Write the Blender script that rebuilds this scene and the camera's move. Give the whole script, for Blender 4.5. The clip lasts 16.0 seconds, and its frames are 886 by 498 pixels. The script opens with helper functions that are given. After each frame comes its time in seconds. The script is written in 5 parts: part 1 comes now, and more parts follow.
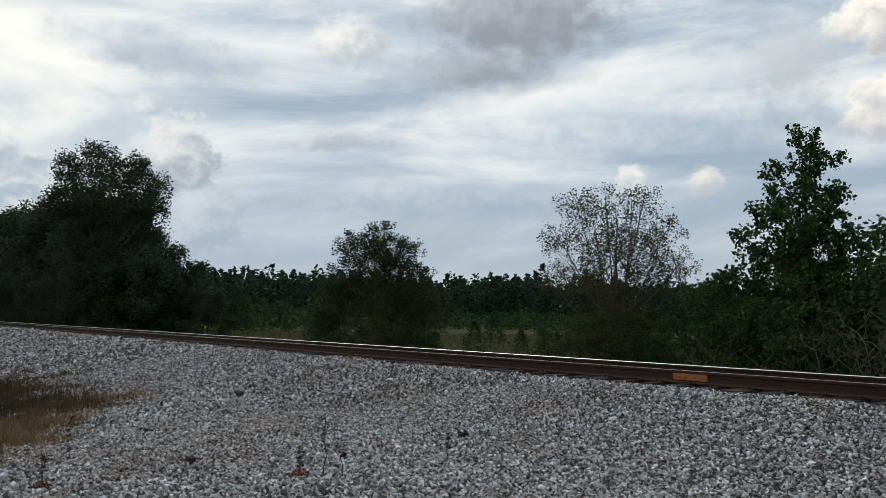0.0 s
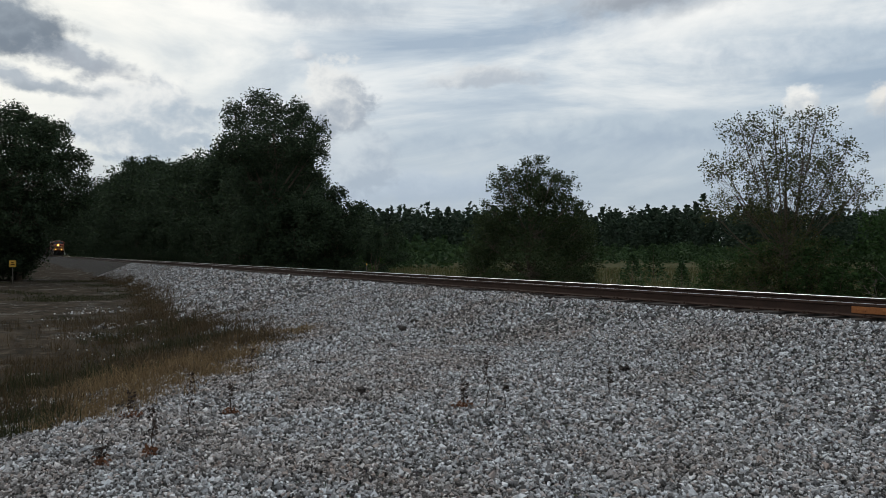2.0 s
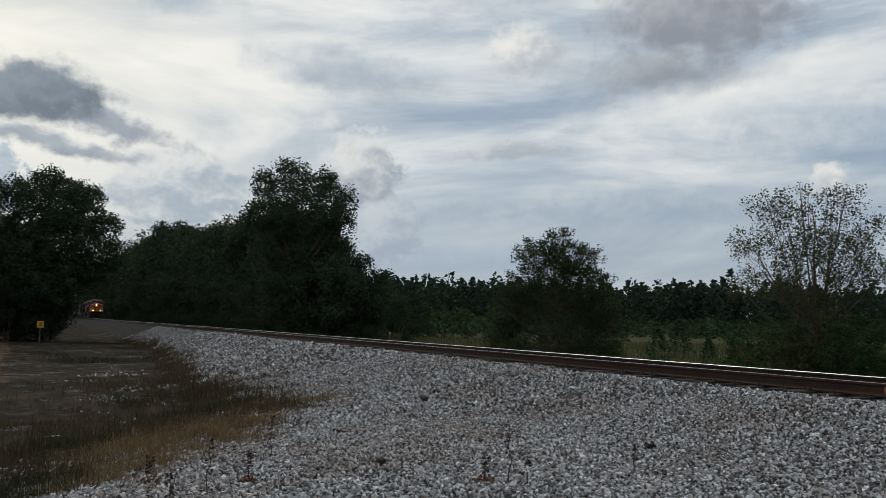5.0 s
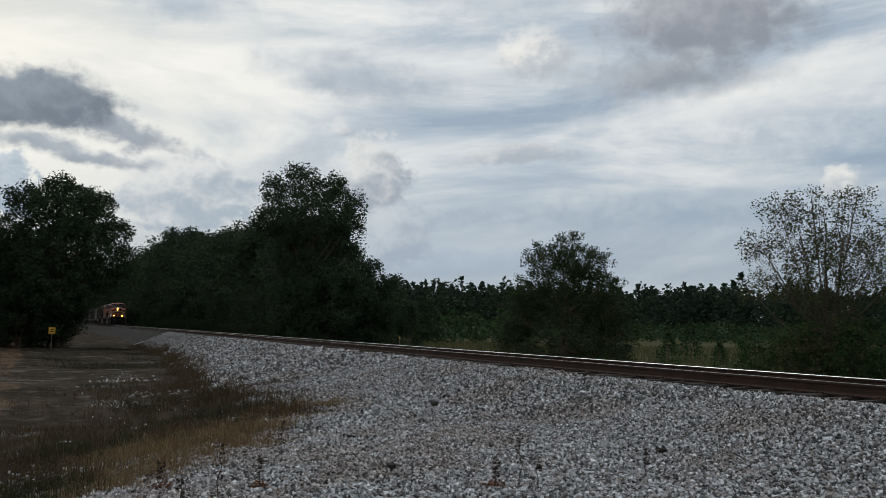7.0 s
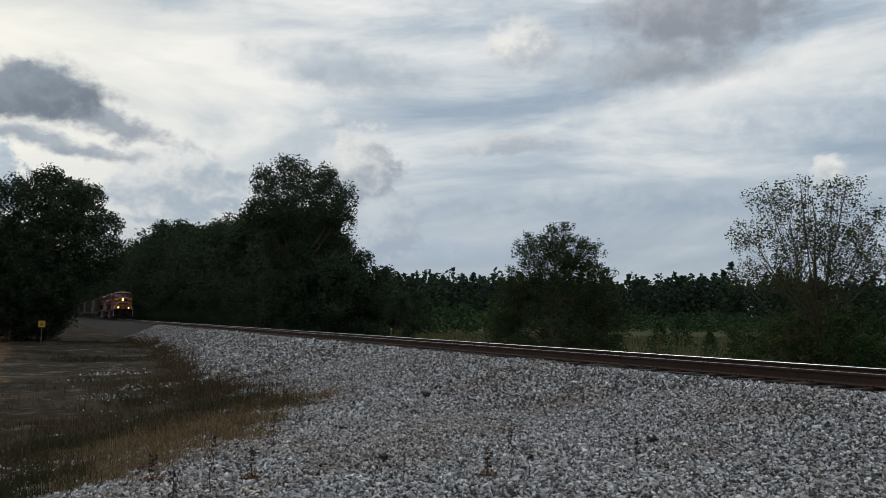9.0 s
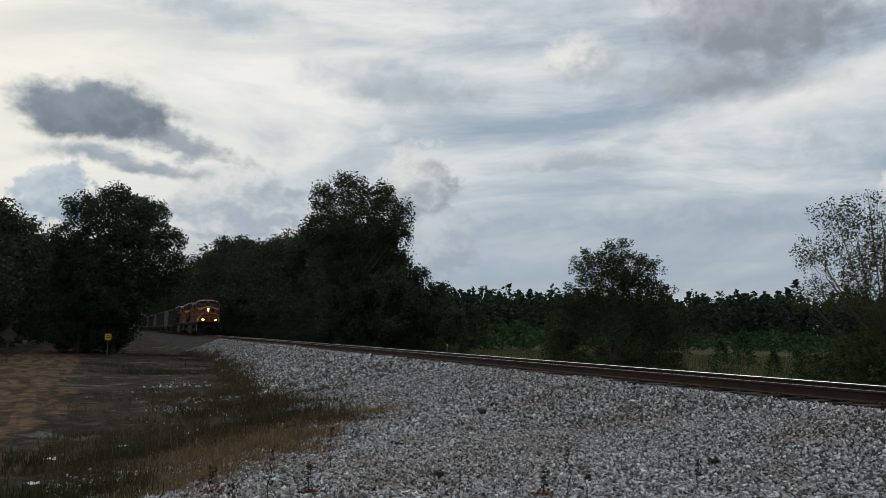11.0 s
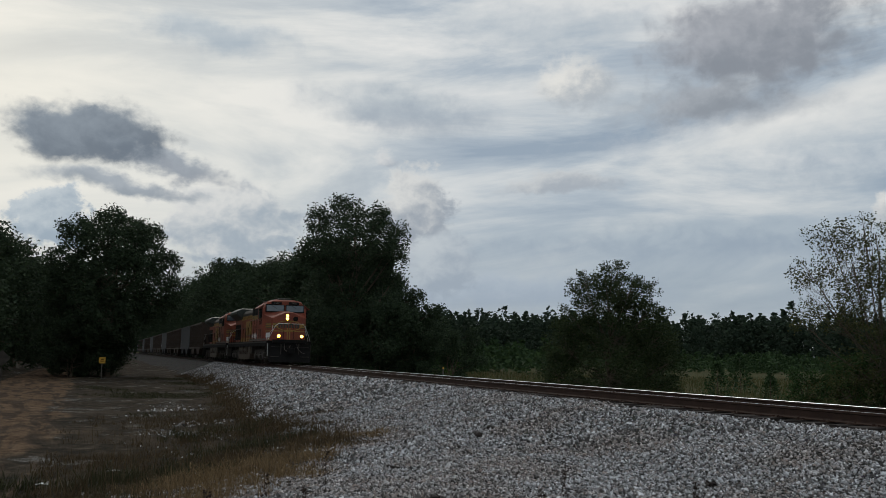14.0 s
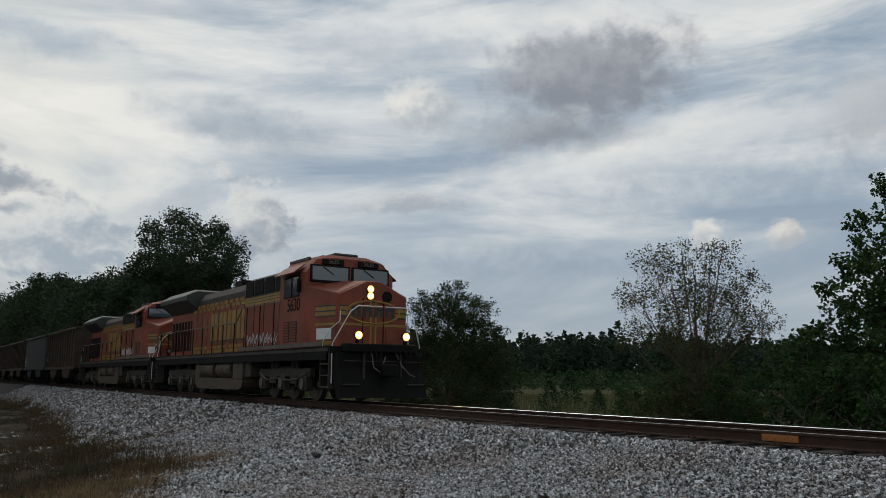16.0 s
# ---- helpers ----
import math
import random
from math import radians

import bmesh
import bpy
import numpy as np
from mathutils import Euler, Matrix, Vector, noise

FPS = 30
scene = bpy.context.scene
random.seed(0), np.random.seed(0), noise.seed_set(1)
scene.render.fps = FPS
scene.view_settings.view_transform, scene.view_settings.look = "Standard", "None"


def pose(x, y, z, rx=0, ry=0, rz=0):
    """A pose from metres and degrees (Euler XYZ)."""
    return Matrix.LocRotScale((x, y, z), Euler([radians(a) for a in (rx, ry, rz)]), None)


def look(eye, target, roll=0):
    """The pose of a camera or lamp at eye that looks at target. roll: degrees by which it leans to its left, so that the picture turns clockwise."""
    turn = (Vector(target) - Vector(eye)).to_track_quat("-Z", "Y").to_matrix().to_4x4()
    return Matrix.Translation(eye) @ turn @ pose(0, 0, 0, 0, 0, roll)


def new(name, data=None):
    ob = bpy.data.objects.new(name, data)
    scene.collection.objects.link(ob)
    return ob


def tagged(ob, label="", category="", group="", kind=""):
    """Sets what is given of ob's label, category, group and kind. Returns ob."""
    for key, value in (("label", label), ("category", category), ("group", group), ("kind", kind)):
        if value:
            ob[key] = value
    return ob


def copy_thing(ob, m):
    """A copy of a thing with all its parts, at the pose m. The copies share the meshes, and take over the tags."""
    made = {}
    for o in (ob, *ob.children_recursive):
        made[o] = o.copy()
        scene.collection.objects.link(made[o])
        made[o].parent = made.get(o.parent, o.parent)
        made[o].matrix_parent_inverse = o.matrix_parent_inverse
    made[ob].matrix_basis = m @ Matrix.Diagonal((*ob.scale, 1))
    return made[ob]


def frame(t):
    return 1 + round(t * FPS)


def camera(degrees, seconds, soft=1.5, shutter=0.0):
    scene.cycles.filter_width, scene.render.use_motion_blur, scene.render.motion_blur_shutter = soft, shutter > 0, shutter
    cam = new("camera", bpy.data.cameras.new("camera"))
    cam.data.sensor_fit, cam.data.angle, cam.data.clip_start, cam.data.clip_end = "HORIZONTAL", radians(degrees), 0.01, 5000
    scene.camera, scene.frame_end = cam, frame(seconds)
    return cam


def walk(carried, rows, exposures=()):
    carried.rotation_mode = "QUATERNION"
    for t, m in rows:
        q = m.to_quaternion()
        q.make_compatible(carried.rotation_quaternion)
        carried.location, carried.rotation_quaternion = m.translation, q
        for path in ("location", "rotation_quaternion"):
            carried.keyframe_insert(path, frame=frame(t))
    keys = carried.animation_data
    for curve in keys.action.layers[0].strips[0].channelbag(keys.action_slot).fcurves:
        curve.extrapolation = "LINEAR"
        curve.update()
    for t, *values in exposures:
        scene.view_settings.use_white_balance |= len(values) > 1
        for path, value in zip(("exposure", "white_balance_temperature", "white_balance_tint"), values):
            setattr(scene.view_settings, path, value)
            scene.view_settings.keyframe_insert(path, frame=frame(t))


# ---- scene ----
# World: x runs along the track in the train's direction, y away from the camera across the track, z up from the rail heads.
EYE = 0.70
TRACK_Y = 11.5
cam = camera(55.84, 16.0, soft=0.8)
# seconds, yaw to the left of +y, pitch, roll, sideways shift
AIM = [
    (0, 52.384, 4.843, 1.000, 0.04), (0.5, 61.708, 2.554, 1.670, 0.05), (1, 65.585, 0.459, 0.952, 0.04),
    (1.5, 64.532, 0.354, -0.090, 0.0), (2, 62.842, 0.336, 0.033, 0.0), (2.5, 61.127, 1.079, -0.005, 0.0),
    (3, 61.033, 2.593, 0.657, 0.0), (3.5, 61.168, 3.524, 0.881, 0.0), (4, 62.260, 4.594, 0.803, 0.0),
    (4.5, 63.721, 5.012, 1.196, 0.0), (5.7, 65.0, 5.15, 1.13, 0.0), (7, 65.226, 5.394, 1.082, 0.0), (7.5, 64.269, 5.507, 1.065, 0.0),
    (8, 63.771, 5.509, 1.104, 0.0), (8.5, 63.961, 4.939, 0.723, 0.0), (9, 64.603, 4.801, 0.751, 0.0),
    (9.5, 65.379, 5.312, 1.237, 0.0), (10, 66.481, 5.538, 1.309, 0.0), (11.3, 68.9, 5.95, 1.26, 0.0), (12.5, 69.482, 6.213, 1.203, 0.0),
    (13, 69.146, 6.216, 1.158, 0.0), (13.5, 69.020, 6.653, 1.199, 0.0), (14, 68.235, 7.375, 1.154, 0.0),
    (14.5, 66.530, 7.857, 0.735, 0.0), (15, 63.941, 8.903, 0.674, 0.0), (15.5, 60.903, 9.099, 0.525, 0.0),
    (16, 57.373, 8.832, 0.569, 0.0),
]


def aim(yaw, pitch, roll, shift):
    a = radians(yaw)
    return pose(shift * math.cos(a), shift * math.sin(a), EYE, 90 + pitch, 0, yaw) @ pose(0, 0, 0, 0, 0, roll)


walk(cam, [(t, aim(*row)) for t, *row in AIM],
     [(0, -0.05), (1.0, -0.2), (1.5, -0.15), (2.5, 0.0), (3.2, -0.1), (4.5, -0.25), (7, -0.22), (10, -0.25), (12.5, -0.36), (14.5, -0.38), (16, -0.36)])

# ---- sky and light ----
SKY_AZ = 64.6


class Nodes:
    """Short hand for building node trees."""

    def __init__(self, tree):
        self.tree = tree
        tree.nodes.clear()

    def node(self, kind, ins=None):
        n = self.tree.nodes.new(kind)
        for key, value in (ins or {}).items():
            self.put(n.inputs[key], value)
        return n

    def put(self, socket, value):
        if isinstance(value, bpy.types.NodeSocket):
            self.tree.links.new(value, socket)
        elif isinstance(value, bpy.types.Node):
            self.tree.links.new(value.outputs[0], socket)
        else:
            socket.default_value = value

    def math(self, op, a, b=0.0, c=0.0):
        n = self.node("ShaderNodeMath", ins={0: a, 1: b, 2: c})
        n.operation = op
        return n.outputs[0]

    def xyz(self, x, y, z):
        return self.node("ShaderNodeCombineXYZ", ins={0: x, 1: y, 2: z}).outputs[0]

    def noise(self, vector, scale, detail=4.0, rough=0.55, warp=0.0):
        return self.node("ShaderNodeTexNoise", ins={"Vector": vector, "Scale": scale, "Detail": detail, "Roughness": rough, "Distortion": warp}).outputs[0]

    def ramp(self, value, *stops):
        n = self.node("ShaderNodeValToRGB", ins={0: value})
        cr = n.color_ramp
        while len(cr.elements) < len(stops):
            cr.elements.new(0.5)
        for e, (p, c) in zip(cr.elements, stops):
            e.position, e.color = p, (*c, 1) if len(c) == 3 else c
        return n.outputs[0]

    def step(self, value, low, high):
        n = self.node("ShaderNodeMapRange", ins={0: value, 1: low, 2: high, 3: 0.0, 4: 1.0})
        n.interpolation_type = "SMOOTHSTEP"
        return n.outputs[0]

    def mix(self, fac, a, b, blend="MIX"):
        n = self.node("ShaderNodeMix")
        n.data_type, n.blend_type = "RGBA", blend
        self.put(n.inputs[0], fac), self.put(n.inputs[6], a), self.put(n.inputs[7], b)
        return n.outputs[2]


def make_sky():
    world = bpy.data.worlds.new("sky")
    scene.world = world
    world.use_nodes = True
    k = Nodes(world.node_tree)
    m = k.math
    nish = k.node("ShaderNodeTexSky")
    nish.sky_type, nish.sun_disc = "NISHITA", False
    nish.sun_elevation, nish.sun_rotation = radians(45), radians(-90)
    nish.air_density, nish.dust_density = 1.0, 2.0
    way = k.node("ShaderNodeTexCoord").outputs["Generated"]
    sep = k.node("ShaderNodeSeparateXYZ", ins={0: way})
    # azimuth to the right of the middle of the view, and height, in degrees
    ar = radians(SKY_AZ)
    side = m("ADD", m("MULTIPLY", sep.outputs[0], math.cos(ar)), m("MULTIPLY", sep.outputs[1], math.sin(ar)))
    ahead = m("ADD", m("MULTIPLY", sep.outputs[0], -math.sin(ar)), m("MULTIPLY", sep.outputs[1], math.cos(ar)))
    az = m("MULTIPLY", m("ARCTAN2", side, ahead), 57.2958)
    el = m("MULTIPLY", m("ARCSINE", sep.outputs[2]), 57.2958)
    # warped coordinates give ragged edges
    wob1 = k.noise(k.xyz(m("MULTIPLY", az, 0.22), m("MULTIPLY", el, 0.32), 1.7), 1.0, 5, 0.6)
    wob2 = k.noise(k.xyz(m("MULTIPLY", az, 0.22), m("MULTIPLY", el, 0.32), 8.3), 1.0, 5, 0.6)
    puff = k.noise(k.xyz(m("MULTIPLY", az, 0.55), m("MULTIPLY", el, 0.7), 4.0), 1.0, 6, 0.52, 0.3)
    curl = k.noise(k.xyz(m("MULTIPLY", az, 1.7), m("MULTIPLY", el, 2.0), 6.0), 1.0, 5, 0.6, 0.4)
    waz, wel = m("ADD", az, m("MULTIPLY", m("SUBTRACT", wob1, 0.5), 4.5)), m("ADD", el, m("MULTIPLY", m("SUBTRACT", wob2, 0.5), 3.0))
    low = k.noise(k.xyz(m("MULTIPLY", az, 0.045), m("MULTIPLY", m("ADD", el, m("MULTIPLY", az, -0.05)), 0.19), 2.6), 1.0, 7, 0.58, 0.5)
    # high veil of cloud in long streaks
    total = k.ramp(low, (0.36, (0.30, 0.375, 0.46)), (0.46, (0.44, 0.505, 0.565)), (0.54, (0.62, 0.655, 0.67)), (0.64, (0.78, 0.785, 0.77)))
    # the veil thins towards the horizon
    total = k.mix(m("MULTIPLY", k.step(el, 13.0, 2.0), 0.75), total, (0.35, 0.415, 0.48, 1))
    # brightest towards the hidden sun
    glow = m("POWER", m("MAXIMUM", m("SUBTRACT", 1.0, m("DIVIDE", m("SQRT", m("ADD", m("POWER", m("ADD", az, 38.0), 2.0), m("POWER", m("MULTIPLY", m("SUBTRACT", el, 15.0), 1.8), 2.0))), 36.0)), 0.0), 1.2)
    total = k.mix(m("MULTIPLY", glow, 0.85), total, (0.98, 0.93, 0.79, 1))
    total = k.mix(0.06, total, k.mix(1.0, nish.outputs[0], (0.1, 0.1, 0.1, 1), "MULTIPLY"))

    def cloud(total, a, e, w, h, dark, light, share, edge=0.35, tilt=0.0, ragged=0.5):
        x, y = m("SUBTRACT", waz, a), m("SUBTRACT", wel, e)
        if tilt:
            y = m("SUBTRACT", y, m("MULTIPLY", x, tilt))
        d = m("SQRT", m("ADD", m("POWER", m("DIVIDE", x, w), 2.0), m("POWER", m("DIVIDE", y, h), 2.0)))
        rough = m("ADD", m("MULTIPLY", m("SUBTRACT", puff, 0.5), ragged * 2.2), m("MULTIPLY", m("SUBTRACT", curl, 0.5), 0.55 if w < 3.2 else 0.22))
        d = m("ADD", d, rough)
        lump = m("ADD", m("MULTIPLY", m("SUBTRACT", puff, 0.5), 2.6), m("MULTIPLY", m("SUBTRACT", curl, 0.5), 0.7))
        shade = k.step(m("ADD", lump, m("SUBTRACT", m("DIVIDE", y, h * 1.3), m("DIVIDE", x, w * 2.5))), -0.7, 0.9)
        body = k.mix(shade, (*dark, 1), (*light, 1))
        return k.mix(m("MULTIPLY", k.step(d, 1.0 + edge, 1.0 - edge), share), total, body)

    grey, pale, slate = (0.36, 0.42, 0.48), (0.66, 0.68, 0.69), (0.165, 0.20, 0.245)
    total = cloud(total, 23.0, 15.8, 11.0, 1.3, (0.70, 0.72, 0.72), (0.80, 0.80, 0.78), 0.75, 0.8, 0.12)
    total = cloud(total, 30.0, 12.6, 10.0, 1.6, (0.29, 0.37, 0.46), (0.37, 0.45, 0.53), 0.85, 0.8)
    total = cloud(total, 16.0, 8.0, 16.0, 1.1, (0.32, 0.39, 0.47), (0.42, 0.49, 0.55), 0.8, 0.8)
    total = cloud(total, -7.0, 16.6, 5.6, 1.4, (0.34, 0.40, 0.47), (0.45, 0.51, 0.56), 0.8, 0.7, -0.08)
    total = cloud(total, -20.0, 20.8, 4.6, 1.0, (0.36, 0.44, 0.52), (0.48, 0.55, 0.61), 0.7, 0.7)
    total = cloud(total, 4.0, 22.5, 6.0, 1.6, (0.40, 0.47, 0.54), (0.55, 0.60, 0.64), 0.6, 0.7)
    total = cloud(total, 14.6, 16.6, 6.0, 1.0, (0.34, 0.38, 0.43), grey, 0.7, 0.7)
    total = cloud(total, 17.5, 20.6, 6.2, 2.9, (0.25, 0.275, 0.315), (0.37, 0.39, 0.43), 0.95, 0.4, 0.05)
    total = cloud(total, 14.0, 16.9, 3.6, 0.9, (0.27, 0.30, 0.34), (0.38, 0.41, 0.45), 0.85, 0.5, 0.1)
    total = cloud(total, 5.5, 18.4, 2.5, 1.7, (0.42, 0.46, 0.50), (0.84, 0.82, 0.77), 0.8, 0.4)
    total = cloud(total, 40.6, 18.3, 3.2, 2.1, (0.46, 0.46, 0.47), (0.88, 0.84, 0.77), 0.95, 0.18)
    total = cloud(total, 41.0, 13.2, 3.0, 2.2, (0.44, 0.46, 0.48), (0.86, 0.82, 0.75), 0.95, 0.18)
    total = cloud(total, 35.0, 16.3, 2.4, 2.2, (0.40, 0.43, 0.47), (0.52, 0.54, 0.56), 0.7, 0.5)
    total = cloud(total, 24.8, 9.4, 0.9, 0.9, (0.42, 0.46, 0.50), (0.84, 0.82, 0.77), 0.8, 0.4, 0.0, 0.9)
    total = cloud(total, 30.0, 9.2, 1.2, 0.7, (0.46, 0.48, 0.50), (0.80, 0.76, 0.69), 0.8, 0.45, 0.0, 0.9)
    total = cloud(total, 4.3, 11.9, 3.6, 0.6, (0.38, 0.42, 0.47), (0.60, 0.62, 0.63), 0.8, 0.4)
    total = cloud(total, 0.0, 4.6, 9.0, 1.2, (0.34, 0.41, 0.50), (0.42, 0.49, 0.57), 0.7, 0.6)
    total = cloud(total, -5.8, 10.4, 2.7, 2.6, (0.34, 0.385, 0.44), (0.69, 0.70, 0.69), 1.0, 0.2)
    total = cloud(total, -3.6, 6.3, 2.3, 2.2, (0.34, 0.40, 0.47), (0.52, 0.57, 0.61), 0.9, 0.3)
    total = cloud(total, -7.9, 13.6, 1.0, 0.45, (0.40, 0.44, 0.49), (0.70, 0.71, 0.71), 0.8, 0.4, 0.0, 0.9)
    total = cloud(total, -18.0, 8.6, 4.4, 2.9, (0.36, 0.425, 0.49), (0.70, 0.71, 0.70), 0.95, 0.18)
    total = cloud(total, -29.0, 8.2, 2.1, 1.9, (0.33, 0.41, 0.49), (0.56, 0.62, 0.66), 0.95, 0.15)
    total = cloud(total, -25.0, 10.7, 4.6, 0.6, (0.24, 0.29, 0.35), (0.33, 0.38, 0.44), 0.85, 0.5, -0.08)
    total = cloud(total, -22.0, 12.3, 3.8, 0.7, (0.24, 0.28, 0.34), (0.30, 0.35, 0.41), 0.85, 0.5, -0.22)
    total = cloud(total, -27.0, 13.7, 4.4, 1.9, slate, (0.25, 0.295, 0.345), 0.97, 0.3, 0.0, 0.4)
    bg = k.node("ShaderNodeBackground", ins={"Color": total, "Strength": 1.25})
    k.node("ShaderNodeOutputWorld", ins={"Surface": bg})


make_sky()
sun = new("sun", bpy.data.lights.new("sun", "SUN"))
sun.data.energy, sun.data.angle, sun.data.color = 0.7, radians(14), (1.0, 0.93, 0.82)
sun.matrix_world = look((-40, 12, 40), (0, 12, 0))

# ---- materials ----
def material(name, color, rough=0.8, metal=0.0, var=0.25, scale=6.0, bump=0.0, bump_scale=40.0, island=0.0, spec=0.3, color2=None):
    """Paint, wood, stone or metal with two scales of variation."""
    mt = bpy.data.materials.new(name)
    mt.use_nodes = True
    k = Nodes(mt.node_tree)
    where = k.node("ShaderNodeTexCoord").outputs["Object"]
    n1, n2 = k.noise(where, scale, 5, 0.6), k.noise(where, scale * 9, 3, 0.6)
    a = [c * (1 - var) for c in color]
    b = list(color2) if color2 else [min(1, c * (1 + var)) for c in color]
    col = k.ramp(k.math("ADD", k.math("MULTIPLY", n1, 0.65), k.math("MULTIPLY", n2, 0.35)), (0.32, a), (0.68, b))
    if island:
        r = k.node("ShaderNodeNewGeometry").outputs["Random Per Island"]
        o = k.node("ShaderNodeObjectInfo").outputs["Random"]
        f = k.math("ADD", 1 - island, k.math("MULTIPLY", k.math("FRACT", k.math("ADD", r, o)), 2 * island))
        col = k.mix(1.0, col, k.xyz(f, f, f), "MULTIPLY")
    bs = k.node("ShaderNodeBsdfPrincipled", ins={"Base Color": col, "Metallic": metal, "Specular IOR Level": spec})
    k.put(bs.inputs["Roughness"], k.math("ADD", rough - 0.08, k.math("MULTIPLY", n2, 0.16)))
    if bump:
        bp = k.node("ShaderNodeBump", ins={"Strength": bump, "Distance": 0.02, "Height": k.noise(where, bump_scale, 4, 0.6)})
        k.put(bs.inputs["Normal"], bp)
    k.node("ShaderNodeOutputMaterial", ins={"Surface": bs})
    return mt


def leaf_material(name, color, color2, light=0.35):
    """Leaves: hue varies from leaf to leaf, some light passes through."""
    mt = bpy.data.materials.new(name)
    mt.use_nodes = True
    k = Nodes(mt.node_tree)
    r = k.node("ShaderNodeNewGeometry").outputs["Random Per Island"]
    col = k.ramp(r, (0.0, color), (0.8, [(a + b) / 2 for a, b in zip(color, color2)]), (1.0, color2))
    bs = k.node("ShaderNodeBsdfPrincipled", ins={"Base Color": col, "Roughness": 0.7, "Specular IOR Level": 0.08})
    tr = k.node("ShaderNodeBsdfTranslucent", ins={"Color": col})
    k.node("ShaderNodeOutputMaterial", ins={"Surface": k.node("ShaderNodeMixShader", ins={0: light, 1: bs, 2: tr})})
    return mt


def glow_material(name, color, strength):
    mt = bpy.data.materials.new(name)
    mt.use_nodes = True
    k = Nodes(mt.node_tree)
    e = k.node("ShaderNodeEmission", ins={"Color": (*color, 1), "Strength": strength})
    k.node("ShaderNodeOutputMaterial", ins={"Surface": e})
    return mt


BARK = material("bark", (0.09, 0.07, 0.05), 0.9, var=0.4, scale=3, bump=0.6, bump_scale=25)
DEADWOOD = material("dead_wood", (0.12, 0.10, 0.085), 0.9, var=0.3, scale=5)
LEAF_OAK = leaf_material("leaf_oak", (0.027, 0.041, 0.025), (0.058, 0.084, 0.042), 0.18)
LEAF_BUSH = leaf_material("leaf_bush", (0.026, 0.041, 0.019), (0.064, 0.080, 0.031), 0.25)
LEAF_WISP = leaf_material("leaf_wisp", (0.045, 0.055, 0.022), (0.12, 0.12, 0.05))
LEAF_GUM = leaf_material("leaf_gum", (0.026, 0.050, 0.018), (0.062, 0.112, 0.036), 0.25)
LEAF_PINE = leaf_material("leaf_pine", (0.028, 0.052, 0.024), (0.064, 0.105, 0.040), 0.2)
LEAF_FAR = leaf_material("leaf_far", (0.029, 0.046, 0.032), (0.055, 0.079, 0.048), 0.2)
LEAF_SCRUB = leaf_material("leaf_scrub", (0.034, 0.064, 0.018), (0.080, 0.130, 0.036))
RAIL_RUST = material("rail_rust", (0.040, 0.021, 0.014), 0.75, 0.2, var=0.35, scale=4, bump=0.2)
RAIL_HEAD = material("rail_head", (0.60, 0.60, 0.61), 0.46, 1.0, var=0.1, scale=3)
RUST_ORANGE = material("fresh_rust", (0.32, 0.12, 0.04), 0.85, var=0.3, scale=9)
TIE_WOOD = material("tie_wood", (0.035, 0.028, 0.024), 0.9, var=0.4, scale=3, bump=0.5, bump_scale=18)


def stone_material(name):
    """Crushed granite: pale grey, some pink, brown and dark stones, brown dirt in patches."""
    mt = bpy.data.materials.new(name)
    mt.use_nodes = True
    k = Nodes(mt.node_tree)
    g = k.node("ShaderNodeNewGeometry")
    r = k.math("FRACT", k.math("ADD", g.outputs["Random Per Island"], k.node("ShaderNodeObjectInfo").outputs["Random"]))
    col = k.ramp(r, (0.0, (0.035, 0.033, 0.032)), (0.14, (0.085, 0.08, 0.077)), (0.34, (0.20, 0.196, 0.196)), (0.56, (0.39, 0.394, 0.40)), (0.70, (0.30, 0.25, 0.225)), (0.82, (0.46, 0.466, 0.478)), (1.0, (0.74, 0.75, 0.77)))
    patch, grain = k.noise(g.outputs["Position"], 0.55, 4, 0.6, 0.4), k.noise(g.outputs["Position"], 90, 3, 0.7)
    col = k.mix(k.math("MULTIPLY", k.step(patch, 0.48, 0.62), 0.45), col, k.mix(1.0, col, (0.70, 0.56, 0.46, 1), "MULTIPLY"))
    col = k.mix(0.5, col, k.ramp(grain, (0.3, (0.2, 0.2, 0.2)), (0.7, (0.8, 0.8, 0.8))), "SOFT_LIGHT")
    bs = k.node("ShaderNodeBsdfPrincipled", ins={"Base Color": col, "Roughness": 0.8, "Specular IOR Level": 0.3})
    k.node("ShaderNodeOutputMaterial", ins={"Surface": bs})
    return mt


STONE = stone_material("ballast_stone")
GRASS_STRAW = leaf_material("grass_straw", (0.12, 0.080, 0.040), (0.26, 0.185, 0.10), 0.25)
GRASS_BROWN = leaf_material("grass_brown", (0.050, 0.036, 0.020), (0.11, 0.078, 0.043), 0.25)
GRASS_DARK = leaf_material("grass_dark", (0.022, 0.026, 0.013), (0.056, 0.056, 0.024), 0.2)
GRASS_FIELD = leaf_material("grass_field", (0.045, 0.06, 0.020), (0.15, 0.118, 0.06), 0.3)
WEED_DARK = material("weed_stem", (0.045, 0.032, 0.024), 0.9, var=0.3, scale=20)
WEED_RED = leaf_material("weed_leaf", (0.12, 0.055, 0.03), (0.20, 0.09, 0.05), 0.25)

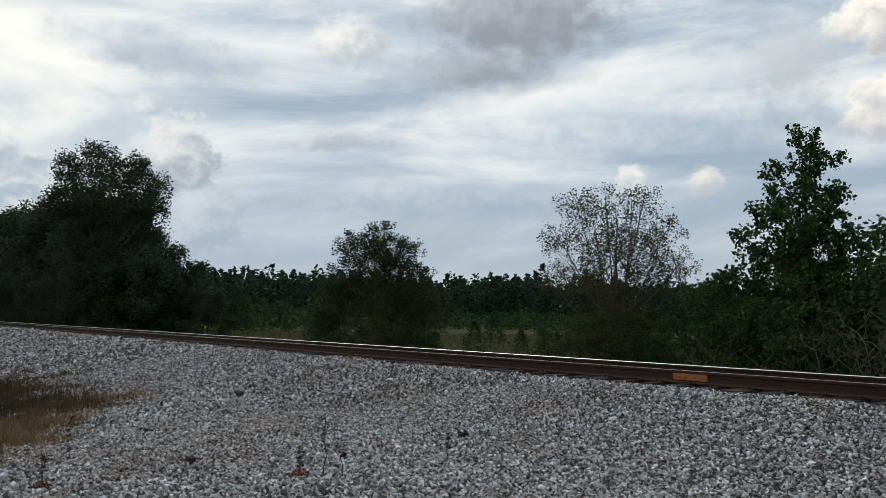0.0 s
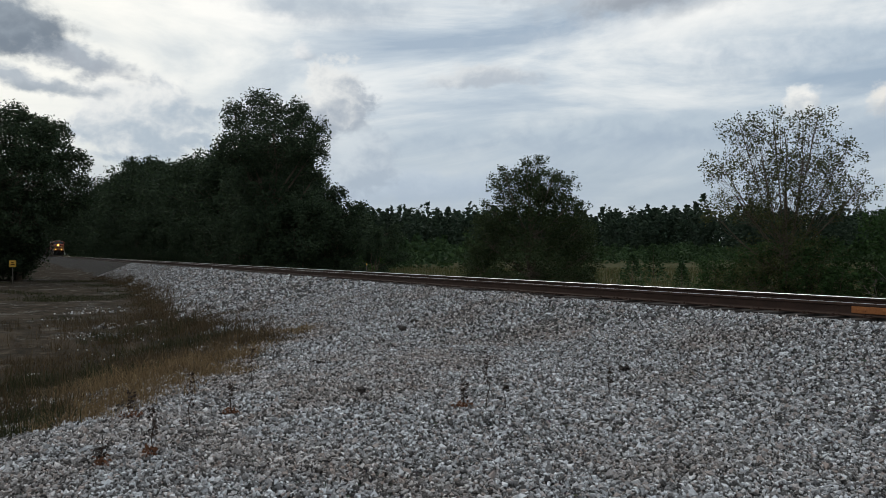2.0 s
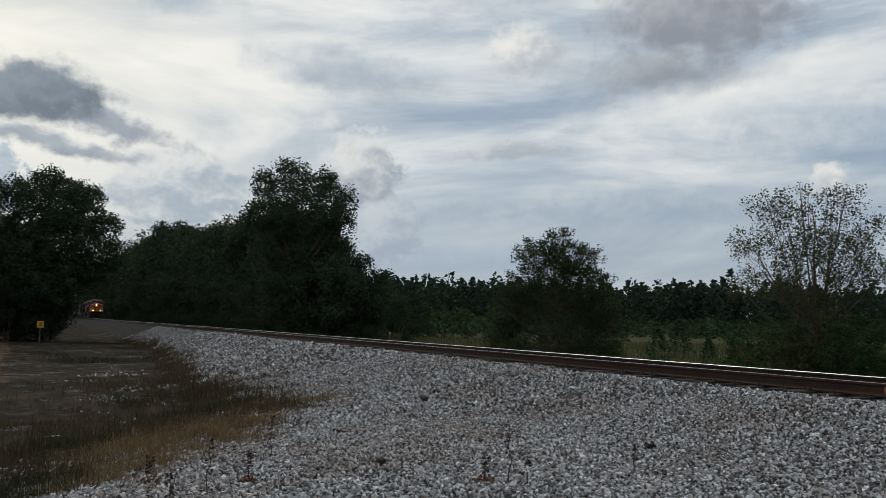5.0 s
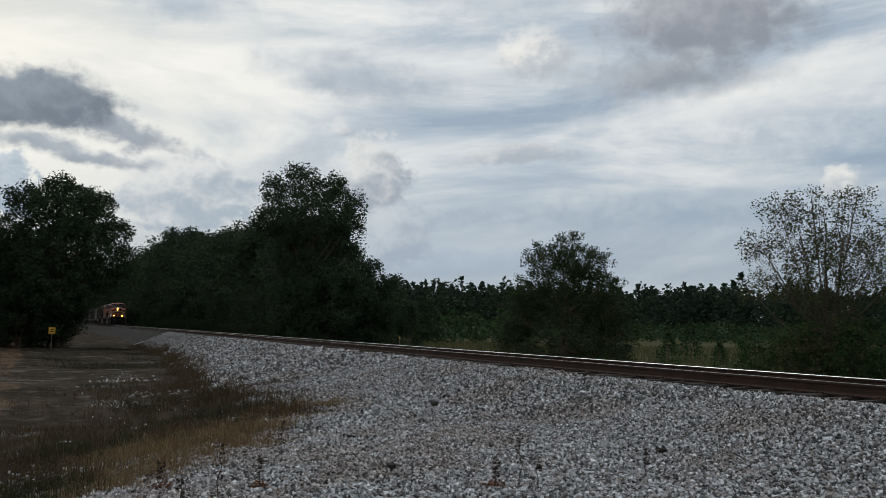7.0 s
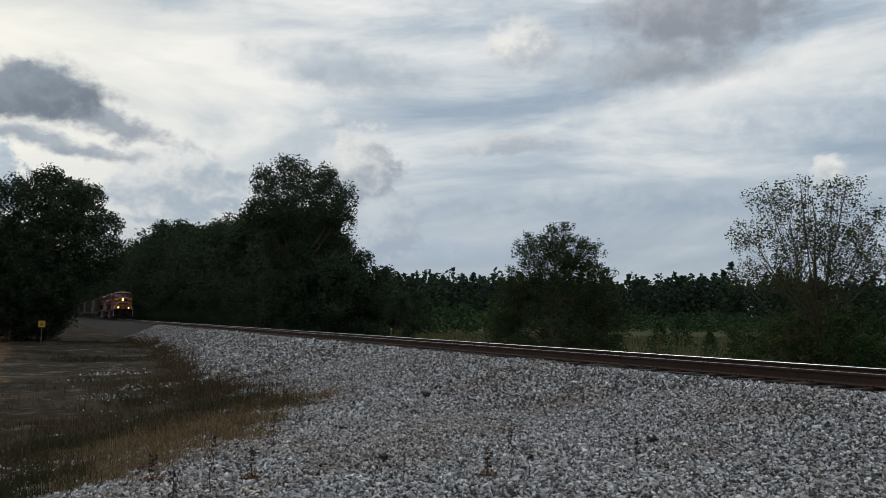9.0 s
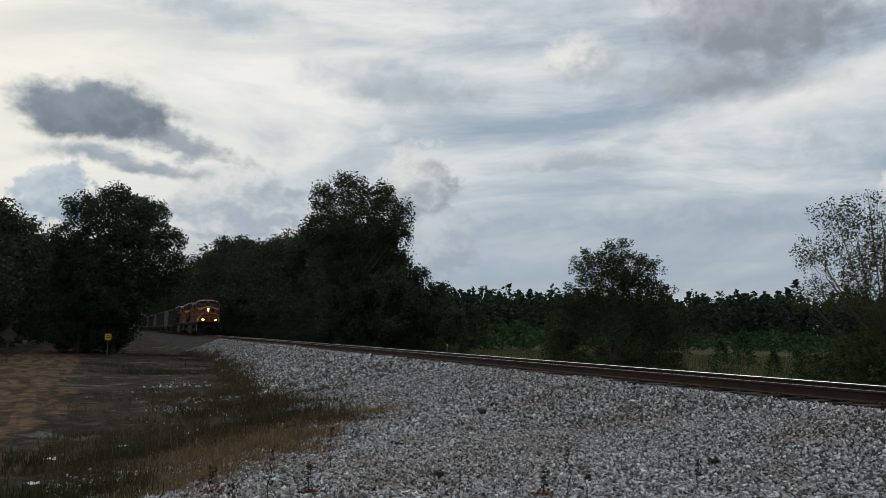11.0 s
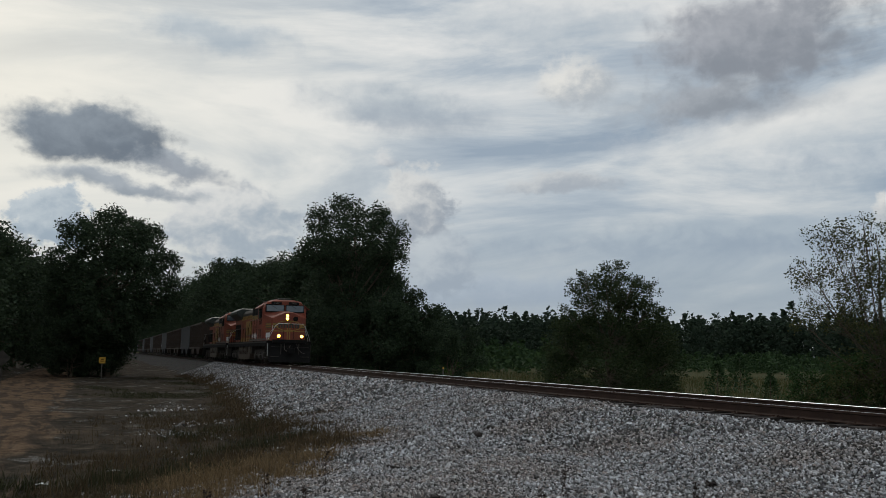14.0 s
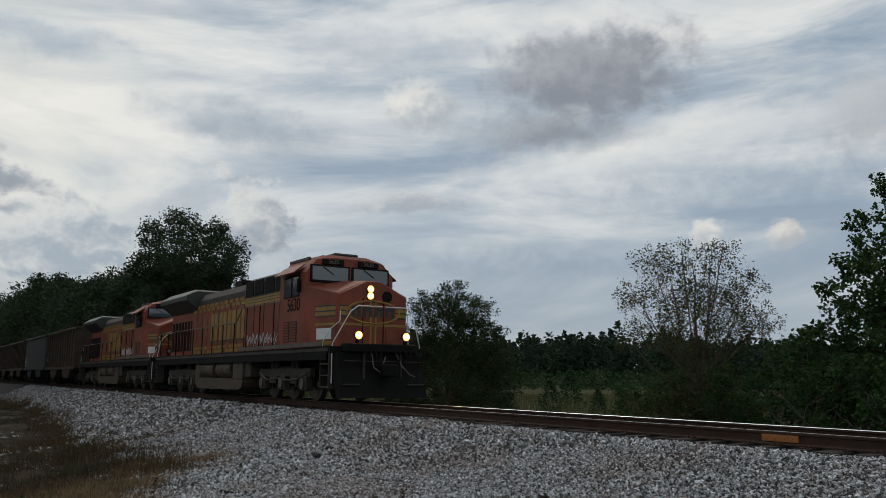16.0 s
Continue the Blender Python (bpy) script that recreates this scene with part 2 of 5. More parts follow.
# ---- tools for meshes ----
def mesh_from(name, verts, faces, mats, smooth=False, slots=None):
    me = bpy.data.meshes.new(name)
    verts, faces = np.asarray(verts, np.float32), np.asarray(faces, np.int32)
    n = faces.shape[1]
    me.vertices.add(len(verts)), me.loops.add(faces.size), me.polygons.add(len(faces))
    me.vertices.foreach_set("co", verts.ravel())
    me.loops.foreach_set("vertex_index", faces.ravel())
    me.polygons.foreach_set("loop_start", np.arange(len(faces), dtype=np.int32) * n)
    me.polygons.foreach_set("use_smooth", np.full(len(faces), smooth))
    for mt in mats if isinstance(mats, (list, tuple)) else [mats]:
        me.materials.append(mt)
    if slots is not None:
        me.polygons.foreach_set("material_index", np.asarray(slots, np.int32))
    me.update(calc_edges=True)
    me.validate()
    return me


def part(name, bm, mt, parent, label="", m=None, smooth=False):
    """Links a bmesh as one mesh object under a thing or a part."""
    me = bpy.data.meshes.new(name)
    if smooth:
        for f in bm.faces:
            f.smooth = True
    bm.to_mesh(me)
    bm.free()
    me.materials.append(mt)
    ob = new(name, me)
    ob.parent = parent
    if m is not None:
        ob.matrix_basis = m
    return tagged(ob, label)


def empty(name, m, label, category, group="", kind=""):
    ob = new(name)
    ob.empty_display_size = 0.2
    ob.matrix_basis = m
    return tagged(ob, label, category, group, kind)


def box(bm, x0, x1, y0, y1, z0, z1, bevel=0.0):
    """Adds a block, its edges rounded by bevel, to bm."""
    r = bmesh.ops.create_cube(bm, size=1.0, matrix=Matrix.Translation(((x0 + x1) / 2, (y0 + y1) / 2, (z0 + z1) / 2)) @ Matrix.Diagonal((x1 - x0, y1 - y0, z1 - z0, 1)))
    if bevel:
        edges = list({e for v in r["verts"] for e in v.link_edges})
        bmesh.ops.bevel(bm, geom=edges, offset=bevel, segments=2, affect="EDGES", profile=0.5)
    return bm


def tube(bm, a, b, r0, r1=None, sides=8):
    """Adds a capped, tapered rod from a to b."""
    a, b = Vector(a), Vector(b)
    m = Matrix.Translation((a + b) / 2) @ (b - a).to_track_quat("Z", "Y").to_matrix().to_4x4()
    bmesh.ops.create_cone(bm, cap_ends=True, segments=sides, radius1=r0, radius2=r0 if r1 is None else r1, depth=(b - a).length, matrix=m)
    return bm


def prism(bm, outline, y0, y1):
    """Adds an x-z outline pushed out from y0 to y1."""
    a = [bm.verts.new((x, y0, z)) for x, z in outline]
    b = [bm.verts.new((x, y1, z)) for x, z in outline]
    n = len(outline)
    bm.faces.new(a), bm.faces.new(b[::-1])
    for i in range(n):
        bm.faces.new((a[i], b[i], b[(i + 1) % n], a[(i + 1) % n]))
    bmesh.ops.recalc_face_normals(bm, faces=bm.faces[:])
    return bm


def sstep(v, a, b):
    t = np.clip((np.asarray(v, float) - a) / (b - a), 0, 1)
    return t * t * (3 - 2 * t)


def wave(x, y, f, seed=0.0):
    """Smooth unevenness between about -1 and 1, from waves in many directions."""
    v = 0.0
    for i in range(7):
        a, q = 2.399 * i + seed * 1.7, f * (0.6 + 0.19 * i)
        v = v + np.sin((x * math.cos(a) + y * math.sin(a)) * q + 5.1 * i * i + seed * 3.3 + 0.8 * np.sin((x * math.sin(a) - y * math.cos(a)) * q * 0.8 + i))
    return v / 3.2


def ditch_side(x, y):
    """Metres beyond the edge of the gravel apron, towards the low ground."""
    return -(x + 19.5) * 0.496 - (y - 6.3) * 0.868 + 0.45 * wave(x, y, 0.9, 1.0)


def slope_run(x):
    return 2.4 + 2.1 * sstep(x, -60, -25)


def ground_height(x, y):
    x, y = np.asarray(x, float), np.asarray(y, float)
    d = ditch_side(x, y)
    flat = -0.85 - 0.72 * sstep(d, -3.0, 4.0) + 0.04 * wave(x, y, 0.6) * sstep(d, 0, 3) + 0.015 * wave(x, y, 1.7, 3)
    near = np.maximum(-0.24 - np.maximum(0, 9.85 - y) / slope_run(x), flat)
    soft = 0.06 * np.exp(-((-0.24 - np.maximum(0, 9.85 - y) / slope_run(x) - flat) / 0.15) ** 2)
    far = np.maximum(-0.24 - np.maximum(0, y - 13.15) / 2.0, -1.25 + 0.06 * wave(x, y, 0.25))
    bed = -0.24 + 0.02 * wave(x, y, 3.1)
    return np.where(y < 9.85, near + soft, np.where(y > 13.15, far, bed))


def gravel_share(x, y):
    """1 on the gravel of the track and its apron, 0 on soil and grass."""
    d = ditch_side(x, y)
    toe = 9.85 - slope_run(x) * 1.12 + 0.35 * wave(x, y, 1.1, 2)
    slope = sstep(y, toe - 0.35, toe + 0.35) * sstep(y, 14.6, 13.9)
    apron = sstep(d, 0.5, -0.6) * sstep(y, 12, 11)
    return np.maximum(slope, apron)


# ---- ground: one sheet to the horizon ----
def grid_lines(lo, hi, fine0, fine1, step, grow=1.25):
    mid = list(np.arange(fine0, fine1 + 1e-6, step))
    s, v = step, mid[-1]
    while v < hi:
        s *= grow
        v += s
        mid.append(v)
    s, v = step, mid[0]
    while v > lo:
        s *= grow
        v -= s
        mid.insert(0, v)
    return np.array(mid)


def ground_material():
    mt = bpy.data.materials.new("ground_soil")
    mt.use_nodes = True
    k = Nodes(mt.node_tree)
    m = k.math
    where = k.node("ShaderNodeNewGeometry").outputs["Position"]
    at = k.node("ShaderNodeAttribute")
    at.attribute_name = "cover"
    c = k.node("ShaderNodeSeparateColor", ins={0: at.outputs["Color"]})
    fine, mid, big = k.noise(where, 28, 4, 0.65), k.noise(where, 2.2, 5, 0.6, 0.5), k.noise(where, 0.35, 4, 0.55)
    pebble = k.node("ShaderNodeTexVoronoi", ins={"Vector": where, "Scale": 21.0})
    # gravel sheet is painted dark, darkest between pebbles, for shade in the gaps
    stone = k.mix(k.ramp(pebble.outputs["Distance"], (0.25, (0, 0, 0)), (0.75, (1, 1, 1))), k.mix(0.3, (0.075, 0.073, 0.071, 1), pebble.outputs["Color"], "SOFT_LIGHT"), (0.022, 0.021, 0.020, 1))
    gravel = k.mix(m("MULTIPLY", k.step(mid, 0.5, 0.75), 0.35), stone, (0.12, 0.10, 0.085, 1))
    soil = k.ramp(m("ADD", m("MULTIPLY", mid, 0.6), m("MULTIPLY", fine, 0.4)), (0.36, (0.014, 0.0125, 0.010)), (0.46, (0.022, 0.018, 0.013)), (0.55, (0.042, 0.033, 0.023)), (0.66, (0.10, 0.080, 0.060)))
    road = k.ramp(m("ADD", m("MULTIPLY", mid, 0.5), m("MULTIPLY", fine, 0.5)), (0.36, (0.030, 0.020, 0.013)), (0.46, (0.080, 0.052, 0.032)), (0.55, (0.125, 0.083, 0.052)), (0.66, (0.21, 0.15, 0.10)))
    meadow = k.ramp(m("ADD", m("MULTIPLY", big, 0.6), m("MULTIPLY", fine, 0.4)), (0.3, (0.028, 0.040, 0.014)), (0.5, (0.055, 0.055, 0.025)), (0.7, (0.10, 0.082, 0.044)))
    # wheel ruts and washed-out streaks run along the road, pale stones lie in drifts
    sp = k.node("ShaderNodeSeparateXYZ", ins={0: where})
    streak = k.noise(k.xyz(m("MULTIPLY", m("ADD", sp.outputs[0], m("MULTIPLY", sp.outputs[1], 1.6)), 0.25), m("MULTIPLY", m("SUBTRACT", sp.outputs[1], m("MULTIPLY", sp.outputs[0], 0.12)), 1.6), 0.0), 1.0, 5, 0.6, 0.3)
    road = k.mix(k.step(streak, 0.55, 0.42), road, k.mix(0.65, road, (0.022, 0.019, 0.016, 1)))
    soil = k.mix(m("MULTIPLY", k.step(streak, 0.50, 0.62), 0.6), soil, (0.062, 0.047, 0.033, 1))
    soil = k.mix(m("MULTIPLY", k.step(k.noise(where, 0.5, 5, 0.65, 0.6), 0.55, 0.62), k.step(pebble.outputs["Distance"], 0.55, 0.3)), soil, (0.21, 0.205, 0.195, 1))
    edge = k.step(m("ADD", c.outputs[1], m("MULTIPLY", m("SUBTRACT", streak, 0.5), 1.6)), 0.3, 0.7)
    col = k.mix(edge, soil, road)
    col = k.mix(c.outputs[2], col, meadow)
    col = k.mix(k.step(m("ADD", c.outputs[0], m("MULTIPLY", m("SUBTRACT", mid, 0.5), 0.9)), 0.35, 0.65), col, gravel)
    bump = k.node("ShaderNodeBump", ins={"Strength": 0.7, "Distance": 0.03, "Height": m("SUBTRACT", m("MULTIPLY", fine, 0.6), m("MULTIPLY", pebble.outputs["Distance"], 0.6))})
    bs = k.node("ShaderNodeBsdfPrincipled", ins={"Base Color": col, "Roughness": 0.95, "Specular IOR Level": 0.04, "Normal": bump})
    k.node("ShaderNodeOutputMaterial", ins={"Surface": bs})
    return mt


GROUND = ground_material()


def road_share(x, y):
    edge = -1.3 + 0.35 * wave(x, y, 0.5, 5) + 0.02 * (x + 30)
    return sstep(y, edge + 1.6, edge - 1.6) * sstep(y, -7.2, -6.2) * (1 - 0.55 * sstep(ditch_side(x, y), 9, 5))


def make_ground():
    xs, ys = grid_lines(-2500, 1500, -62, 8, 0.3), grid_lines(-800, 2500, -8, 17, 0.3)
    gx, gy = np.meshgrid(xs, ys)
    gz = ground_height(gx, gy) - 0.03 * road_share(gx, gy) * sstep(wave(gx, gy * 3, 0.35, 7), 0.1, 0.7)
    nx, ny = len(xs), len(ys)
    i = (np.arange(ny - 1)[:, None] * nx + np.arange(nx - 1)[None, :]).ravel()
    me = mesh_from("ground", np.stack([gx, gy, gz], -1).reshape(-1, 3), np.stack([i, i + 1, i + nx + 1, i + nx], 1), GROUND, True)
    col = me.color_attributes.new("cover", "FLOAT_COLOR", "POINT")
    rgba = np.stack([gravel_share(gx, gy), road_share(gx, gy), sstep(gy, 14.0, 15.5), np.ones_like(gx)], -1)
    col.data.foreach_set("color", rgba.astype(np.float32).ravel())
    tagged(new("ground", me), "bare soil, dirt road, gravel and meadow in one sheet", "ground", kind="structure")


make_ground()

# ---- railway track ----
def rail_outline():
    return [(-0.076, -0.186), (0.076, -0.186), (0.076, -0.174), (0.02, -0.155), (0.011, -0.14), (0.011, -0.05), (0.037, -0.038), (0.037, -0.008), (0.028, 0.0), (-0.028, 0.0), (-0.037, -0.008), (-0.037, -0.038), (-0.011, -0.05), (-0.011, -0.14), (-0.02, -0.155), (-0.076, -0.174)]


def make_track():
    track = empty("railway_track", pose(0, TRACK_Y, 0), "straight railway track with rusty rails on dark ties", "railway track", kind="structure")
    out = rail_outline()
    n = len(out)
    for side in (-0.7525, 0.7525):
        v = [(x, side + y, z) for x in (-900, 60) for y, z in out]
        f = [(i, (i + 1) % n, n + (i + 1) % n, n + i) for i in range(n)]
        # the top and, towards the middle of the track, the gauge corner are worn bright
        slots = [1 if i == 8 or (i == 9 and side > 0) or (i == 7 and side < 0) else 0 for i in range(n)]
        rail = new("rail", mesh_from("rail", v, f, [RAIL_RUST, RAIL_HEAD], False, slots))
        rail.parent = track
        tagged(rail, "rust-brown steel rail with a shiny worn head")
    # ties, unevenly laid, with plates and spikes under the rails
    rng = np.random.default_rng(3)
    shapes = []
    for i in range(5):
        bm = bmesh.new()
        box(bm, -0.115, 0.115, -1.3, 1.3, -0.38, -0.196, 0.012)
        for v in bm.verts:
            v.co += Vector(rng.normal(0, 0.006, 3))
        me = bpy.data.meshes.new("tie")
        bm.to_mesh(me), bm.free()
        me.materials.append(TIE_WOOD)
        shapes.append(me)
    bm = bmesh.new()
    for y in (-0.7525, 0.7525):
        box(bm, -0.09, 0.09, y - 0.17, y + 0.17, -0.197, -0.184)
        for a, b in ((-0.05, -0.1), (0.05, 0.1), (-0.05, 0.1), (0.05, -0.1)):
            box(bm, a - 0.012, a + 0.012, y + b - 0.014, y + b + 0.014, -0.186, -0.158)
    plates = bpy.data.meshes.new("tie_plates")
    bm.to_mesh(plates), bm.free()
    plates.materials.append(RAIL_RUST)
    x, i = 6.0, 0
    while i < 290:
        t = new("tie", shapes[i % 5])
        t.parent, t.matrix_basis = track, pose(x, rng.normal(0, 0.03), rng.uniform(-0.012, 0.004), 0, 0, rng.normal(0, 0.6))
        if i < 110:
            q = new("tie_plates", plates)
            q.parent = t
        x -= rng.uniform(0.48, 0.53)
        i += 1
    # a joint bar with a coat of fresh rust
    bm = bmesh.new()
    box(bm, -8.02, -7.42, -0.7525 - 0.034, -0.7525 - 0.012, -0.145, -0.045, 0.006)
    part("joint_bar", bm, RUST_ORANGE, track, "orange freshly rusted joint bar")
    for bx in (-7.92, -7.80, -7.64, -7.52):
        bm = bmesh.new()
        tube(bm, (bx, -0.7525 - 0.05, -0.095), (bx, -0.7525 - 0.03, -0.095), 0.016, None, 8)
        part("bolt", bm, RUST_ORANGE, track)
    return track


TRACK = make_track()

# ---- trees ----
def leaf_cloud(rng, centres, spread, count, size, name, mt, droop=0.3, aspect=0.55):
    """Small bent leaves scattered round the twig ends: two triangles each."""
    c = centres[rng.integers(0, len(centres), count)] + rng.normal(0, 1, (count, 3)).clip(-1.5, 1.5) * spread
    a, t = rng.uniform(0, 2 * np.pi, count), rng.normal(-droop, 0.5, count)
    d = np.stack([np.cos(a) * np.cos(t), np.sin(a) * np.cos(t), np.sin(t)], 1)
    s = np.cross(d, rng.normal(0, 1, (count, 3)))
    s /= np.linalg.norm(s, axis=1, keepdims=True) + 1e-9
    ln = (size * rng.uniform(0.6, 1.35, count))[:, None]
    p0, p2 = c - d * ln / 2, c + d * ln / 2
    p1, p3 = c + s * ln * aspect / 2, c - s * ln * aspect / 2 + np.cross(d, s) * ln * 0.12
    v = np.stack([p0, p1, p2, p3], 1).reshape(-1, 3)
    return mesh_from(name, v, np.arange(count * 4).reshape(-1, 4), mt)


def limb_mesh(limbs, name, mt, sides=5):
    """Tapered limbs, each a list of (point, radius)."""
    vs, fs = [], []
    ring = [(math.cos(2 * math.pi * i / sides), math.sin(2 * math.pi * i / sides)) for i in range(sides)]
    for pts in limbs:
        o = len(vs)
        for j, (p, r) in enumerate(pts):
            q = pts[min(j + 1, len(pts) - 1)][0] - pts[max(j - 1, 0)][0]
            q = q / (np.linalg.norm(q) + 1e-9)
            u = np.cross(q, (0.31, 0.95, 0.1))
            u /= np.linalg.norm(u) + 1e-9
            w = np.cross(q, u)
            vs += [p + (u * cx + w * cy) * r for cx, cy in ring]
        for j in range(len(pts) - 1):
            for i in range(sides):
                a, b = o + j * sides + i, o + j * sides + (i + 1) % sides
                fs.append((a, b, b + sides, a + sides))
    return mesh_from(name, vs, fs, mt, True)


def grow(rng, height, crown, trunk_r, boughs, sub, low, stems=1, lift=0.5, lean=0.0):
    """Limbs of a tree. crown(h) gives the crown's half width at the share h of its height. Returns limbs and twig ends."""
    limbs, tips = [], []
    for st in range(stems):
        a0 = rng.uniform(0, 6.28)
        off = np.array([math.cos(a0), math.sin(a0), 0]) * (0.0 if stems == 1 else 0.15)
        bend = np.array([math.cos(a0), math.sin(a0), 0]) * (lean if stems == 1 else height * 0.16) * rng.uniform(0.6, 1.2)
        top = height * (1 if st == 0 else rng.uniform(0.8, 0.98))
        trunk = []
        for j in range(9):
            h = j / 8
            p = off + bend * h ** 1.4 + np.array([0, 0, top * h]) + rng.normal(0, 0.012 * height * (h > 0), 3) * (1, 1, 0)
            trunk.append((p, trunk_r * (1 - 0.93 * h) + 0.004))
        limbs.append(trunk)
        for b in range(boughs // stems):
            h = low + (0.98 - low) * (b + rng.uniform(0, 1)) / (boughs // stems)
            i = min(int(h * 8), 7)
            base = trunk[i][0] + (trunk[i + 1][0] - trunk[i][0]) * (h * 8 - i)
            a = b * 2.4 + rng.uniform(-0.5, 0.5)
            reach = crown(h) * rng.uniform(0.6, 1.05)
            d = np.array([math.cos(a), math.sin(a), lift * rng.uniform(0.5, 1.4)])
            pts, r = [], trunk_r * (1 - 0.9 * h) * 0.45 + 0.004
            for j in range(6):
                q = j / 5
                pts.append((base + d * reach * q + np.array([0, 0, -0.14 * reach * q * q]) + rng.normal(0, 0.05 * reach * (j > 0), 3), r * (1 - 0.85 * q) + 0.003))
            limbs.append(pts)
            tips.append(pts[-1][0])
            for s in range(sub):
                j = rng.integers(2, 6)
                d2 = d + rng.normal(0, 0.6, 3)
                e = pts[j][0] + d2 / np.linalg.norm(d2) * reach * rng.uniform(0.18, 0.42)
                limbs.append([(pts[j][0], pts[j][1] * 0.6), ((pts[j][0] + e) / 2 + rng.normal(0, 0.03 * reach, 3), pts[j][1] * 0.4), (e, 0.003)])
                tips += [e, (pts[j][0] + e) / 2]
    return limbs, np.array(tips)


def tree(name, at, seed, height, crown, trunk_r, boughs, sub, low, leaves, size, spread, mt, label, category="tree", stems=1, lift=0.5, group="", droop=0.3, aspect=0.55, bark=None, twigs=True):
    rng = np.random.default_rng(seed)
    z = float(ground_height(at[0], at[1])) - 0.03
    thing = empty(name, pose(at[0], at[1], z), label, category, group)
    limbs, tips = grow(rng, height, crown, trunk_r, boughs, sub, low, stems, lift)
    tr = new("trunk", limb_mesh(limbs if twigs else [l for l in limbs if len(l) > 3], "trunk", bark or BARK, 5 if twigs else 4))
    tr.parent = thing
    if leaves:
        cr = new("crown", leaf_cloud(rng, tips, spread, leaves, size, "crown", mt, droop, aspect))
        cr.parent = thing
    return thing


def lobed_tree(name, at, turn, seed, height, lobes, trunk_r, leaves, size, spread, mt, label, dense=9.0, scale=(1.0, 1.0), fork=0.45, twig=0.35, droop=0.15, aspect=0.6, category="tree"):
    """A tree whose crown is built of leafy boughs. lobes: across, height, half width, half height of each bough's foliage."""
    rng = np.random.default_rng(seed)
    height *= scale[1]
    lobes = [(x * scale[0], z * scale[1], w * scale[0], h * scale[1]) for x, z, w, h in lobes]
    thing = empty(name, pose(at[0], at[1], float(ground_height(at[0], at[1])) - 0.03, 0, 0, turn), label, category)
    trunk = [(np.array([0.0, 0.0, height * 0.9 * j / 8]) + rng.normal(0, 0.008 * height * (j > 0), 3) * (1, 1, 0), trunk_r * (1 - 0.92 * j / 8) + 0.004) for j in range(9)]
    limbs, tips = [trunk], []
    total = sum(w * h for _, _, w, h in lobes)
    for x, z, w, h in lobes:
        for side in ((0.0,) if w < 0.12 * height else (-0.5, 0.5)):
            c = np.array([x, rng.normal(side * w * 1.1, 0.25 * w), z])
            foot = min(z * fork + rng.uniform(0, 0.25) * z, height * 0.8)
            k = foot / (height * 0.9) * 8
            i = min(int(k), 7)
            base = trunk[i][0] + (trunk[i + 1][0] - trunk[i][0]) * (k - i)
            r = trunk[i][1] * 0.5
            mid = base * 0.45 + c * 0.55 + np.array([0, 0, -0.06 * np.linalg.norm(c - base)]) + rng.normal(0, 0.05 * w, 3)
            limbs.append([(base, r), (mid, r * 0.6), (c, r * 0.3 + 0.003), (c + (c - mid) * 0.3, 0.004)])
            n = max(6, int(dense * 60 * w * h / total * (1 if side == 0 else 0.6)))
            d = rng.normal(0, 1, (n, 3))
            d /= np.linalg.norm(d, axis=1, keepdims=True)
            q = rng.uniform(0.2, 1.0, n) ** 0.55 * rng.uniform(0.8, 1.12, n)
            t = c + d * q[:, None] * (w * 1.1, w * 1.1, h * 1.1)
            t[:, 2] = np.maximum(t[:, 2], 0.12)
            tips.append(t)
            # twigs leave the bough one after another and bend outwards and up
            for e in t[: int(n * twig)]:
                f = rng.uniform(0.0, 1.25)
                o = mid + (c - mid) * f
                sag = np.array([0, 0, -0.12 * np.linalg.norm(e - o)])
                limbs.append([(o, r * 0.10 + 0.002), ((o + e) / 2 + sag + rng.normal(0, 0.05 * w, 3), r * 0.06 + 0.002), (e, 0.002)])
    tips = np.concatenate(tips)
    tr = new("trunk", limb_mesh(limbs, "trunk", BARK, 4))
    tr.parent = thing
    cr = new("crown", leaf_cloud(rng, tips, spread, leaves, size, "crown", mt, droop, aspect))
    cr.parent = thing
    return thing


def dome(width, low, peak=0.45, top=0.12):
    """Half width of a rounded crown over the share of the height."""
    def at(h):
        if h < low:
            return width * 0.5
        q = (h - low) / (1 - low)
        return width * (0.55 + 0.45 * math.sin(math.pi * min(1, q / peak) / 2)) if q < peak else width * (top + (1 - top) * math.cos(math.pi / 2 * (q - peak) / (1 - peak)) ** 0.8)
    return at


